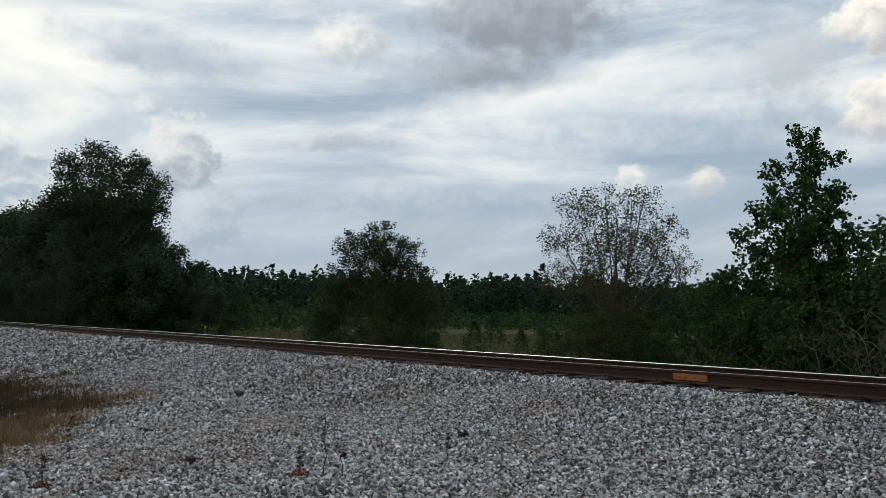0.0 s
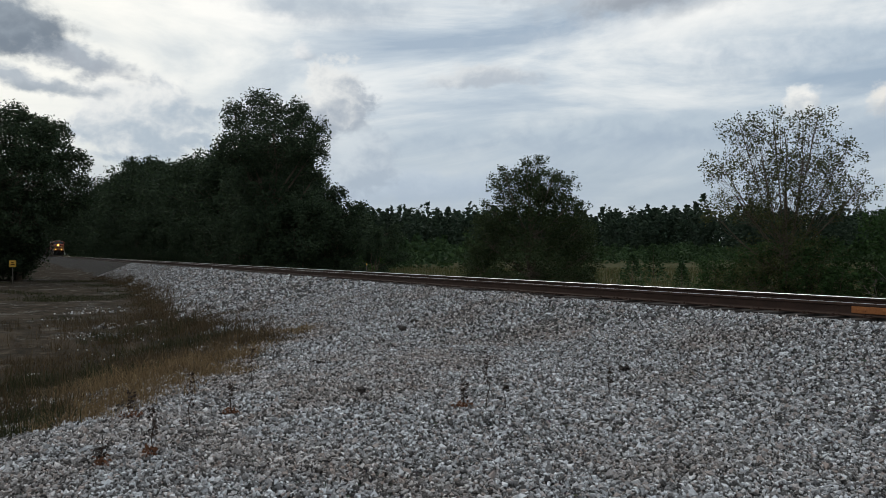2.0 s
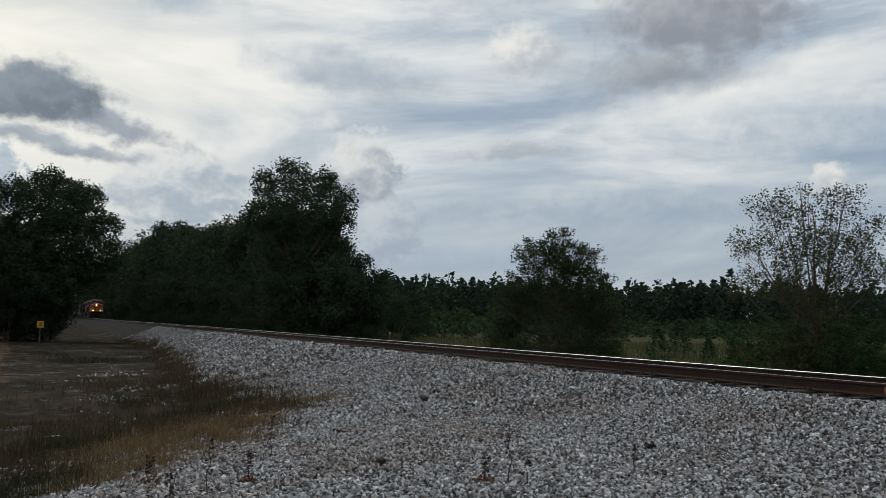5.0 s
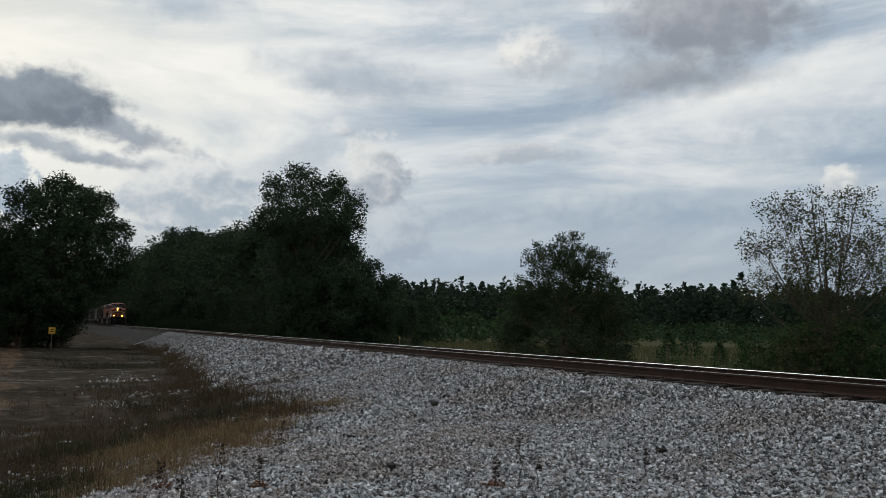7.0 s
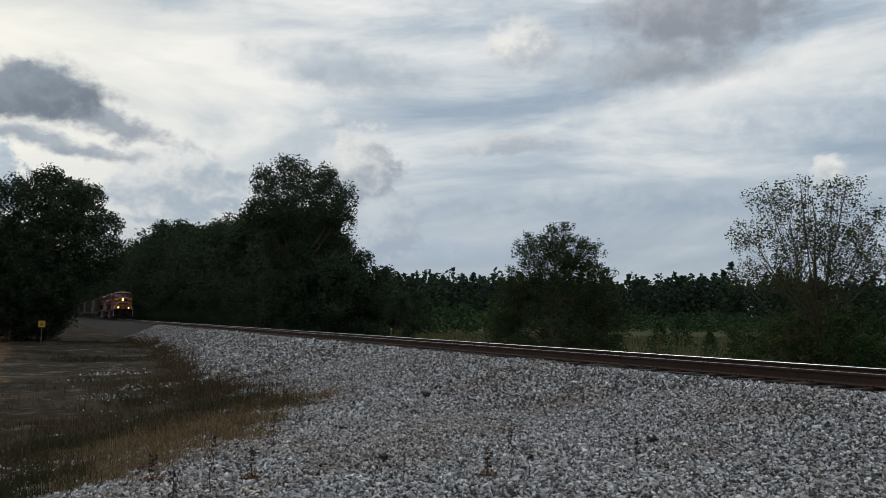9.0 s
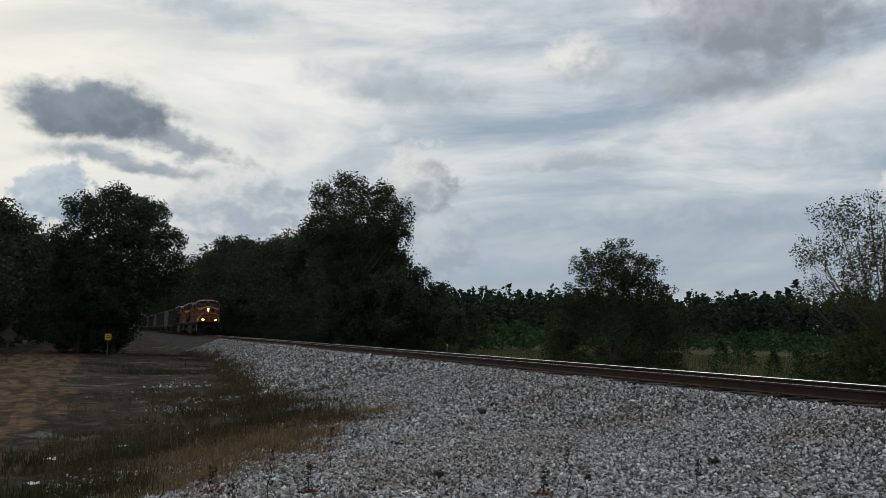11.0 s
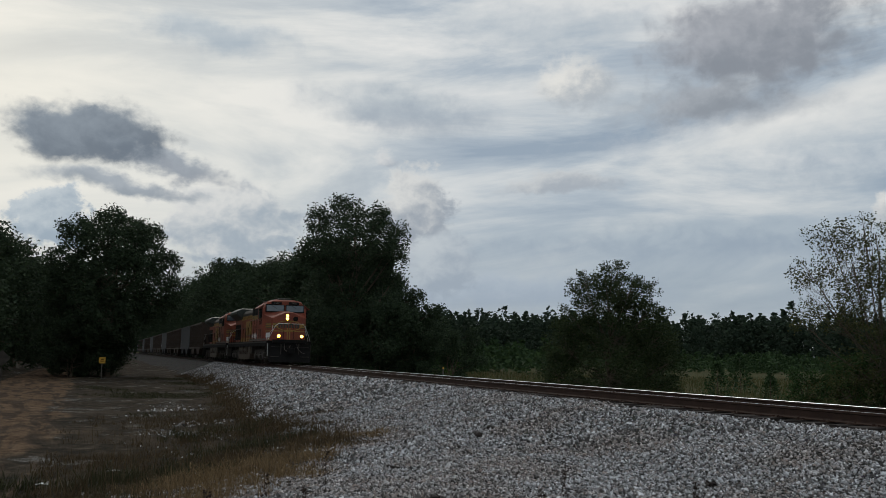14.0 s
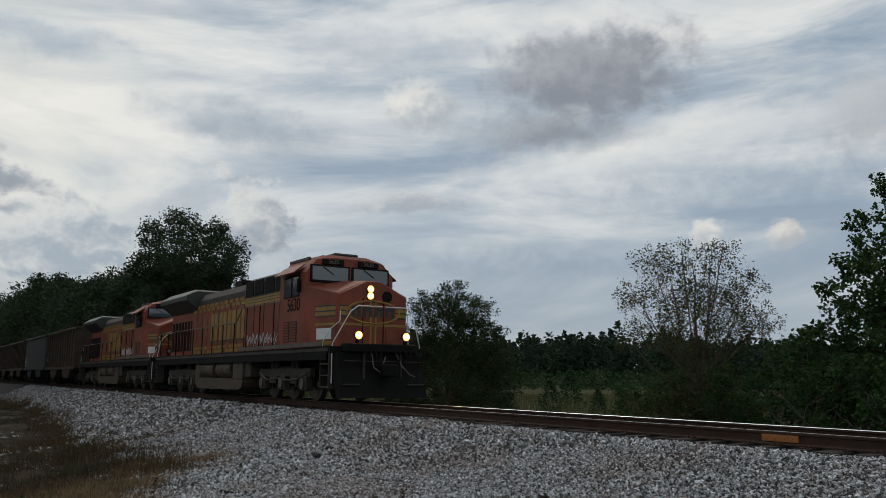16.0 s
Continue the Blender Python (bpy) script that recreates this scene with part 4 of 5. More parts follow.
COAL = material("coal", (0.012, 0.012, 0.012), 0.6, var=0.5, scale=5, bump=1.0, bump_scale=9)
CARS, SPINS = [], []


def loft(bm, sections):
    """Skin through outlines of equal length, closed at both ends."""
    rows = [[bm.verts.new(p) for p in s] for s in sections]
    n = len(rows[0])
    for a, b in zip(rows, rows[1:]):
        for i in range(n):
            bm.faces.new((a[i], a[(i + 1) % n], b[(i + 1) % n], b[i]))
    bm.faces.new(rows[0][::-1]), bm.faces.new(rows[-1])
    bmesh.ops.recalc_face_normals(bm, faces=bm.faces[:])
    return bm


def section(x, half, z0, z1, z2, roof, top):
    """A cab or hood outline: upright sides to z1, a chamfer to z2 and a flat top."""
    return [(x, -half, z0), (x, -half, z1), (x, -roof, z2), (x, -roof * 0.55, top), (x, roof * 0.55, top), (x, roof, z2), (x, half, z1), (x, half, z0)]


def one(name, parent, mt, label="", smooth=False, bevel=0.0, *blocks):
    bm = bmesh.new()
    for b in blocks:
        box(bm, *b, bevel)
    return part(name, bm, mt, parent, label, smooth=smooth)


def rod(name, parent, mt, radius, points, label=""):
    """A bent bar through points."""
    bm = bmesh.new()
    for a, b in zip(points, points[1:]):
        tube(bm, a, b, radius, None, 6)
    return part(name, bm, mt, parent, label)


def shorten(thing, share=0.895):
    """Brings a vehicle to its coupled length; wheels stay round."""
    done = set()
    for ob in thing.children_recursive:
        m = ob.matrix_basis.copy()
        m.translation.x *= share
        ob.matrix_basis = m
        if ob.type == "MESH" and not ob.name.startswith("wheelset") and ob.data.name not in done:
            done.add(ob.data.name)
            ob.data.transform(Matrix.Diagonal((share, 1, 1, 1)))


def wheelset(parent, x, radius=0.52):
    bm = bmesh.new()
    for y in (-0.75, 0.75):
        s = 1 if y > 0 else -1
        tube(bm, (0, y - 0.06 * s, 0), (0, y + 0.06 * s, 0), radius, radius * 0.985, 28)
        tube(bm, (0, y - 0.09 * s, 0), (0, y - 0.06 * s, 0), radius + 0.025, None, 28)
        tube(bm, (0, y + 0.06 * s, 0), (0, y + 0.10 * s, 0), radius * 0.35, radius * 0.3, 14)
        for a in range(4):
            c, q = math.cos(a * 1.5708), math.sin(a * 1.5708)
            tube(bm, (c * radius * 0.66, y + 0.055 * s, q * radius * 0.66), (c * radius * 0.66, y + 0.075 * s, q * radius * 0.66), radius * 0.13, None, 8)
    tube(bm, (0, -0.9, 0), (0, 0.9, 0), 0.09, None, 12)
    ob = part("wheelset", bm, STEEL, parent, "steel wheels on an axle", pose(x, 0, radius + 0.0))
    SPINS.append((ob, x * 0.895, radius))
    return ob


def loco_truck(parent, x):
    tr = empty("truck", pose(x, 0, 0), "", "")
    for key in ("label", "category"):
        if key in tr:
            del tr[key]
    bm = bmesh.new()
    for y in (-1.12, 1.12):
        box(bm, -2.35, 2.35, y - 0.09, y + 0.09, 0.72, 0.98, 0.03)
        for ax in (-1.9, 0.0, 1.9):
            box(bm, ax - 0.24, ax + 0.24, y - 0.13, y + 0.13, 0.30, 0.78, 0.04)
        for ax in (-0.95, 0.95):
            box(bm, ax - 0.30, ax + 0.30, y - 0.11, y + 0.11, 0.50, 0.74, 0.03)
            tube(bm, (ax - 0.2, y, 0.95), (ax - 0.2, y, 1.25), 0.10, None, 10)
            tube(bm, (ax + 0.2, y, 0.95), (ax + 0.2, y, 1.25), 0.10, None, 10)
    box(bm, -1.2, 1.2, -1.1, 1.1, 0.8, 1.05, 0.03)
    tr.parent = parent
    part("side_frame", bm, GREY_DIRT, tr, "grimy cast truck frame")
    for y in (-1.26, 1.26):
        for ax in (-1.9, 0.0, 1.9):
            bm = bmesh.new()
            tube(bm, (ax, y - 0.05, 0.52), (ax, y + 0.05, 0.52), 0.17, 0.14, 14)
            part("axle_box", bm, GREY_LIGHT, tr)
        rod("brake_pipe", tr, GREY_LIGHT, 0.02, [(-2.2, y, 0.85), (-1.4, y, 0.62), (-0.5, y, 0.68), (0.5, y, 0.62), (1.4, y, 0.66), (2.2, y, 0.85)])
    for ax in (-1.9, 0.0, 1.9):
        wheelset(tr, ax)
    return tr


def text_part(parent, words, size, m, mt, label):
    cu = bpy.data.curves.new("road_number", "FONT")
    cu.body, cu.size, cu.extrude, cu.align_x, cu.align_y = words, size, 0.003, "CENTER", "CENTER"
    tmp = bpy.data.objects.new("road_number", cu)
    scene.collection.objects.link(tmp)
    me = bpy.data.meshes.new_from_object(tmp.evaluated_get(bpy.context.evaluated_depsgraph_get()))
    bpy.data.objects.remove(tmp)
    me.materials.clear()
    me.materials.append(mt)
    ob = new("road_number", me)
    ob.parent, ob.matrix_basis = parent, m
    return tagged(ob, label)


def locomotive(lead):
    L = empty("locomotive", pose(0, 0, 0), "dirty orange diesel locomotive with yellow stripes and " + ("lit headlights" if lead else "unlit lamps"), "locomotive", "locomotives of the train")
    # frame, deck, fuel tank
    one("deck", L, BLACK_DIRT, "grimy black sill", False, 0.02, (-21.0, 0.35, -1.5, 1.5, 1.38, 1.58))
    one("sill_stripe", L, GREY_DIRT, "", False, 0.0, (-20.9, 0.2, -1.512, -1.498, 1.44, 1.53), (-20.9, 0.2, 1.498, 1.512, 1.44, 1.53))
    one("underframe", L, BLACK_DIRT, "", False, 0.03, (-20.8, 0.1, -0.9, 0.9, 0.95, 1.39))
    bm = bmesh.new()
    prism(bm, [(-14.0, 0.66), (-14.0, 0.45), (-13.7, 0.25), (-8.2, 0.25), (-7.9, 0.34), (-7.8, 0.5), (-7.8, 0.66)], -1.42, 1.42)
    part("fuel_tank", bm, TANK_BROWN, L, "dusty brown-grey fuel tank")
    one("tank_core", L, BLACK_DIRT, "", False, 0.0, (-13.95, -7.85, -0.8, 0.8, 0.665, 1.37))
    for x0, x1 in ((-14.0, -13.35), (-8.9, -7.8)):
        one("tank_end", L, TANK_BROWN, "dusty upright tank end", False, 0.04, (x0, x1, -1.44, -0.81, 0.6, 1.30))
    for x in (-12.4, -10.15):
        bm = bmesh.new()
        tube(bm, (x - 0.92, -1.14, 0.98), (x + 0.92, -1.14, 0.98), 0.32, None, 20)
        for q in (-0.7, 0.0, 0.7):
            tube(bm, (x + q - 0.03, -1.14, 0.98), (x + q + 0.03, -1.14, 0.98), 0.33, None, 20)
        part("air_tank", bm, TANK_BROWN, L, "dusty brown air cylinder with bands")
    one("equipment_box", L, GREY_DIRT, "", False, 0.03, (-7.5, -6.9, -1.42, -0.8, 0.7, 1.36))
    loco_truck(L, -4.2)
    loco_truck(L, -17.0)
    # pilot and steps
    bm = bmesh.new()
    prism(bm, [(0.05, 1.4), (0.62, 1.4), (0.66, 0.9), (0.92, 0.16), (0.75, 0.16), (0.05, 0.7)], -1.38, 1.38)
    part("pilot", bm, BLACK_DIRT, L, "black snowplough pilot")
    one("anticlimber", L, BLACK_DIRT, "", False, 0.03, (0.3, 0.78, -1.15, 1.15, 1.42, 1.66))
    one("coupler", L, BLACK_DIRT, "", False, 0.05, (0.4, 1.25, -0.14, 0.14, 0.78, 1.05), (1.05, 1.35, -0.26, 0.22, 0.74, 1.1))
    one("coupler", L, BLACK_DIRT, "", False, 0.05, (-21.9, -20.9, -0.14, 0.14, 0.78, 1.05))
    rod("air_hose", L, GREY_LIGHT, 0.016, [(0.72, -0.35, 1.38), (0.95, -0.4, 1.0), (1.0, -0.2, 0.85), (0.9, 0.0, 1.3)])
    rod("air_hose", L, GREY_LIGHT, 0.016, [(0.72, 0.45, 1.38), (0.95, 0.5, 1.05), (1.0, 0.75, 0.8), (0.95, 0.95, 0.75)])
    for y in (-1.36, 1.36):
        one("steps", L, GREY_DIRT, "", False, 0.01, *[(-0.35, 0.25, y - 0.14, y + 0.14, z, z + 0.04) for z in (0.42, 0.74, 1.06)], (-0.38, -0.34, y - 0.14, y + 0.14, 0.4, 1.4), (0.24, 0.28, y - 0.14, y + 0.14, 0.4, 1.4))
        one("steps", L, GREY_DIRT, "", False, 0.01, *[(-20.9, -20.35, y - 0.14, y + 0.14, z, z + 0.04) for z in (0.42, 0.74, 1.06)], (-20.94, -20.9, y - 0.14, y + 0.14, 0.4, 1.4), (-20.36, -20.32, y - 0.14, y + 0.14, 0.4, 1.4))
        s = -1 if y < 0 else 1
        rod("handrail", L, WHITE_PAINT, 0.016, [(0.32, y + 0.06 * s, 0.55), (0.32, y + 0.06 * s, 1.65), (0.62, y - 0.35 * s, 2.55), (0.72, y - 0.55 * s, 2.72), (0.72, s * 0.05, 2.72)], "white bent grab rail")
        rod("handrail", L, WHITE_PAINT, 0.016, [(-0.42, y + 0.06 * s, 0.9), (-0.42, y + 0.06 * s, 1.7), (-0.2, y - 0.1 * s, 2.1), (0.1, y - 0.25 * s, 2.3), (0.12, y - 0.25 * s, 2.6)], "white bent grab rail")
        rod("handrail", L, WHITE_PAINT, 0.016, [(-20.95, y + 0.06 * s, 0.6), (-20.95, y + 0.06 * s, 1.7), (-20.6, y, 2.5)])
        # walkway rail with its posts
        rod("walkway_rail", L, GREY_LIGHT, 0.02, [(-4.0, 1.46 * s, 3.1), (-8.0, 1.46 * s, 3.1), (-8.7, 1.46 * s, 2.62), (-20.3, 1.46 * s, 2.62), (-20.9, 1.46 * s, 2.2), (-20.95, 1.46 * s, 0.7)], "long pale stepped handrail")
        for i in range(12):
            x = -4.6 - i * 1.42
            bm = bmesh.new()
            tube(bm, (x, 1.46 * s, 1.56), (x, 1.46 * s, 3.1 if x > -8.0 else 2.62), 0.02, None, 6)
            part("rail_post", bm, BLACK_DIRT, L)
    # nose: full width, blunt front, top sloping down to the sides
    bm = bmesh.new()
    def ring(x, half, zc, ze):
        return [(x, -half, 1.58), (x, -half, ze), (x, -0.24, zc), (x, 0.24, zc), (x, half, ze), (x, half, 1.58)]
    loft(bm, [ring(0.0, 1.10, 3.50, 3.08), ring(-0.10, 1.16, 3.53, 3.12), ring(-1.75, 1.5, 3.66, 3.42)])
    nose = part("nose", bm, ORANGE, L, "faded orange blunt nose")
    bm = bmesh.new()
    loft(bm, [section(-1.75, 1.5, 1.58, 3.84, 4.27, 1.14, 4.35), section(-1.95, 1.52, 1.58, 3.87, 4.34, 1.16, 4.46), section(-3.9, 1.52, 1.58, 3.87, 4.36, 1.16, 4.50)])
    cab = part("cab", bm, ORANGE, L, "orange crew cab")
    # the sides of the nose draw in towards the front
    def nose_strip(name, x0, x1, z0, z1, s, mt, label=""):
        bm = bmesh.new()
        pts = []
        for x in (x0, x1):
            y = 1.16 + (1.5 - 1.16) * (-0.10 - x) / 1.65
            pts += [(x, s * (y - 0.03), z0), (x, s * (y + 0.010), z0), (x, s * (y + 0.010), z1), (x, s * (y - 0.03), z1)]
        v = [bm.verts.new(p) for p in pts]
        bm.faces.new(v[:4]), bm.faces.new(v[4:])
        for i in range(4):
            bm.faces.new((v[i], v[(i + 1) % 4], v[4 + (i + 1) % 4], v[4 + i]))
        bmesh.ops.recalc_face_normals(bm, faces=bm.faces[:])
        return part(name, bm, mt, L, label)

    # windshield panes in black rubber, leaning back with the cab front
    for y in (-0.72, 0.72):
        base = pose(-1.76, y * 0.96, 3.84, 0, -3, 0)
        bm = bmesh.new()
        box(bm, -0.02, 0.05, -0.66, 0.66, -0.27, 0.27, 0.02)
        fr = part("window_frame", bm, BLACK_DIRT, L, "black rubber windshield frame", base)
        bm = bmesh.new()
        box(bm, 0.045, 0.06, -0.60, 0.60, -0.215, 0.215, 0.01)
        part("windshield", bm, GLASS_DARK, fr, "windshield glass reflecting the sky")
        bm = bmesh.new()
        tube(bm, (0.075, 0.1, -0.02), (0.075, -0.25, 0.2), 0.012, None, 5)
        part("wiper", bm, BLACK_DIRT, fr)
        bm = bmesh.new()
        box(bm, -0.03, 0.06, -0.36, 0.36, -0.09, 0.09, 0.015)
        nb = part("number_board", bm, BLACK_DIRT, L, "dark number board", pose(-1.76, y * 0.84, 4.21, 0, -8, 0))
        if lead:
            text_part(nb, "5630", 0.2, pose(0.064, 0, 0) @ pose(0, 0, 0, 90, 0, 90), GREY_LIGHT, "pale road number")
    one("dome", L, GREEN_DARK, "", False, 0.05, (-2.9, -2.1, -0.42, 0.42, 4.46, 4.57))
    one("antenna_plate", L, GREY_LIGHT, "", False, 0.02, (-3.6, -2.9, -0.5, 0.5, 4.5, 4.57))
    for s in (-1, 1):
        y = 1.525 * s
        for x0, x1 in ((-2.72, -2.2), (-3.45, -2.84)):
            bm = bmesh.new()
            box(bm, x0 - 0.05, x1 + 0.05, y - 0.012, y + 0.012, 3.13, 3.80, 0.008)
            fr = part("window_frame", bm, BLACK_DIRT, L)
            bm = bmesh.new()
            box(bm, x0, x1, y - 0.018, y + 0.018, 3.18, 3.75)
            part("side_window", bm, GLASS_DARK, fr, "dark cab side window")
        bm = bmesh.new()
        box(bm, -3.75, -2.05, -0.02, 0.02, -0.24, 0.24, 0.008)
        part("sunshade", bm, ORANGE, L, "folded metal sunshade over the cab windows", pose(0, 1.60 * s, 3.97, 52 * s, 0, 0))
        bm = bmesh.new()
        box(bm, -2.12, -2.02, y - 0.12 * (s < 0), y + 0.12 * (s > 0), 3.25, 3.65, 0.02)
        part("mirror", bm, BLACK_DIRT, L)
        # low louvred doors and a data plate under the cab
        for x0 in (-2.55, -3.2):
            bm = bmesh.new()
            box(bm, x0 - 0.27, x0 + 0.27, 1.523 * s - 0.006, 1.523 * s + 0.006, 1.76, 2.40)
            part("louvre_frame", bm, GREY_DIRT, L, "dark louvred opening")
            for i in range(7):
                z = 1.80 + i * 0.085
                bm = bmesh.new()
                box(bm, x0 - 0.23, x0 + 0.23, y - 0.016, y + 0.016, z, z + 0.055)
                part("louvre", bm, ORANGE_DIRTY, L)
        nose_strip("white_panel", -1.05, -0.30, 1.80, 2.12, s, WHITE_PAINT, "white data panel")
        nose_strip("yellow_panel", -0.75, -0.3, 1.62, 1.74, s, YELLOW)
        if lead:
            text_part(L, "5630", 0.56, pose(-2.62, 1.532 * s, 2.88, 90, 0, 0 if s < 0 else 180), BLACK_DIRT, "dark road number on the cab")
        # dark roof hip along the cab
        one("roof_strip", L, GREEN_DARK, "", False, 0.0, (-3.9, -2.2, 1.2 * s - 0.03, 1.2 * s + 0.03, 4.30, 4.38))
        # cabinets and hood doors behind the cab
        for i in range(4):
            x1 = -4.05 - i * 1.05
            bm = bmesh.new()
            box(bm, x1 - 0.98, x1, 1.28 * s - 0.015, 1.28 * s + 0.015, 1.75, 3.18, 0.01)
            part("cabinet_door", bm, ORANGE, L)
        for i in range(10):
            x1 = -8.45 - i * 0.82
            bm = bmesh.new()
            box(bm, x1 - 0.76, x1, 0.98 * s - 0.015, 0.98 * s + 0.015, 1.72, 3.35, 0.01)
            part("hood_door", bm, ORANGE_DIRTY if i % 3 else ORANGE, L)
        for x0, x1 in ((-5.0, -4.1), (-6.1, -5.15), (-7.2, -6.25), (-8.2, -7.35)):
            bm = bmesh.new()
            box(bm, x0, x1, 1.28 * s - 0.02, 1.28 * s + 0.02, 3.52, 4.06, 0.01)
            part("grille", bm, BLACK_DIRT, L, "black ventilation grille")
        # stripes
        for z0, z1, mt in ((3.20, 3.27, YELLOW), (3.27, 3.30, GREEN_DARK), (3.30, 3.37, YELLOW), (3.37, 3.40, GREEN_DARK), (3.40, 3.46, YELLOW)):
            one("stripe", L, mt, "", False, 0.0, (-8.3, -3.92, 1.262 * s - 0.008, 1.262 * s + 0.008, z0, z1))
        for i in range(12):
            for row, z0, z1 in ((0, 3.37, 3.50), (1, 3.53, 3.66)):
                x1 = -8.45 - i * 0.67 - 0.2 * row
                bm = bmesh.new()
                box(bm, x1 - (0.5 if (i + row) % 3 else 0.36), x1, 0.999 * s - 0.006, 0.999 * s + 0.006, z0, z1)
                part("yellow_panel", bm, YELLOW, L)
        one("stripe", L, GREY_LIGHT, "", False, 0.0, (-7.9, -0.2, 1.522 * s - 0.008, 1.522 * s + 0.008, 1.6, 1.72))
        # worn yellow block emblem: four outlined figures with dark edges
        for i in range(4):
            x0 = -13.6 + i * 1.18
            bm = bmesh.new()
            for a, b, c, d in ((0.0, 0.40, 2.12, 3.22), (0.54, 0.96, 2.12, 3.22)):
                box(bm, x0 + a, x0 + b, 1.0 * s - 0.006, 1.0 * s + 0.006, c, d)
            part("emblem", bm, YELLOW, L, "worn yellow block emblem on the hood side")
            one("emblem_shadow", L, GREEN_DARK, "", False, 0.0, (x0 - 0.06, x0 + 1.02, 0.996 * s - 0.006, 0.996 * s + 0.006, 2.05, 2.11), (x0 + 0.97, x0 + 1.03, 0.996 * s - 0.006, 0.996 * s + 0.006, 2.12, 3.22))
        # brick-like yellow panels in two rows along the foot of the hood
        for i in range(12):
            for row, z0, z1 in ((0, 1.64, 1.76), (1, 1.80, 1.92)):
                x1 = -8.45 - i * 0.66 - 0.22 * row
                bm = bmesh.new()
                box(bm, x1 - (0.56 if (i + row) % 4 else 0.3), x1, 1.002 * s - 0.006, 1.002 * s + 0.006, z0, z1)
                part("yellow_panel", bm, YELLOW, L)
        for i in range(5):
            x1 = -4.0 - i * 1.05
            bm = bmesh.new()
            box(bm, x1 - 0.03, x1 + 0.03, 1.296 * s - 0.004, 1.296 * s + 0.004, 1.72, 3.2)
            part("door_seam", bm, BLACK_DIRT, L)
        for x in (-4.9, -6.2):
            rod("door_handle", L, GREY_LIGHT, 0.012, [(x, 1.30 * s, 2.3), (x, 1.34 * s, 2.35), (x, 1.34 * s, 2.65), (x, 1.30 * s, 2.7)])
        one("dark_skirt", L, BLACK_DIRT, "", False, 0.0, (-20.4, 0.1, 1.50 * s - 0.02, 1.50 * s + 0.02, 1.2, 1.4))
        rod("cab_gutter", L, GREY_LIGHT, 0.015, [(-2.0, 1.53 * s, 3.86), (-3.88, 1.53 * s, 3.86)])
        rod("cab_grab", L, GREY_LIGHT, 0.014, [(-3.75, 1.53 * s, 1.75), (-3.75, 1.58 * s, 1.85), (-3.75, 1.58 * s, 3.0), (-3.75, 1.53 * s, 3.1)])
        # nose side stripes
        for z, h, mt in ((2.44, 0.04, GREEN_DARK), (2.48, 0.11, YELLOW), (2.59, 0.04, GREEN_DARK), (2.63, 0.11, YELLOW), (2.74, 0.04, GREEN_DARK), (2.20, 0.07, YELLOW)):
            nose_strip("stripe", -1.15 if h < 0.1 or z < 2.6 else -1.12, -0.12, z, z + h, s, mt)
    scrawl = [(-7.9 + i * 0.155, -1.315, 1.82 + (0.02, 0.34, 0.10, 0.30, 0.05, 0.38, 0.16)[i % 7]) for i in range(22)]
    rod("graffiti", L, WHITE_PAINT, 0.009, scrawl, "pale scrawled paint along the lower side")
    rod("graffiti", L, WHITE_PAINT, 0.008, [(x + 0.1, y, 3.95 - z) for x, y, z in scrawl], "pale scrawled paint along the lower side")
    # hoods
    bm = bmesh.new()
    loft(bm, [section(-3.9, 1.26, 1.58, 3.9, 4.16, 1.0, 4.22), section(-8.35, 1.26, 1.58, 3.9, 4.16, 1.0, 4.22)])
    part("cabinet_hood", bm, ORANGE, L, "orange equipment hood behind the cab")
    bm = bmesh.new()
    loft(bm, [section(-3.92, 1.275, 3.47, 3.92, 4.19, 1.02, 4.26), section(-8.33, 1.275, 3.47, 3.92, 4.19, 1.02, 4.26)])
    part("hood_roof", bm, GREEN_DARK, L, "dark green hood roof")
    bm = bmesh.new()
    loft(bm, [section(-8.35, 0.965, 1.58, 3.85, 4.12, 0.75, 4.2), section(-16.5, 0.965, 1.58, 3.85, 4.12, 0.75, 4.2)])
    part("engine_hood", bm, ORANGE, L, "orange engine hood with doors")
    bm = bmesh.new()
    loft(bm, [section(-8.37, 0.985, 3.68, 3.87, 4.15, 0.77, 4.24), section(-16.48, 0.985, 3.68, 3.87, 4.15, 0.77, 4.24)])
    part("hood_roof", bm, GREY_DIRT, L, "weathered grey hood roof")
    one("exhaust", L, BLACK_DIRT, "", False, 0.04, (-12.4, -11.4, -0.45, 0.45, 4.22, 4.5))
    one("horn", L, GREY_LIGHT, "", False, 0.02, (-9.4, -8.9, -0.2, 0.2, 4.24, 4.46))
    one("radiator_hood", L, ORANGE, "", False, 0.03, (-20.4, -16.5, -0.95, 0.95, 1.58, 3.5))
    bm = bmesh.new()
    def wing(x, top, under):
        return [(x, -0.95, under), (x, -1.5, 3.92), (x, -1.5, 4.12), (x, -1.1, top), (x, 1.1, top), (x, 1.5, 4.12), (x, 1.5, 3.92), (x, 0.95, under)]
    loft(bm, [wing(-20.6, 4.34, 3.5), wing(-20.4, 4.40, 3.46), wing(-16.0, 4.40, 3.46), wing(-15.75, 4.32, 3.5)])
    part("radiator_wing", bm, GREEN_DARK, L, "grimy overhanging radiator wings")
    for s in (-1, 1):
        bm = bmesh.new()
        box(bm, -20.3, -16.1, 1.503 * s - 0.012, 1.503 * s + 0.012, 3.94, 4.10, 0.01)
        part("radiator_grille", bm, GREEN_DARK, L)
        for i in range(7):
            bm = bmesh.new()
            box(bm, -20.2 + i * 0.55, -19.86 + i * 0.55, 0.965 * s - 0.015, 0.965 * s + 0.015, 1.8, 3.1, 0.01)
            part("hood_door", bm, BLACK_DIRT, L, "slatted hood door")
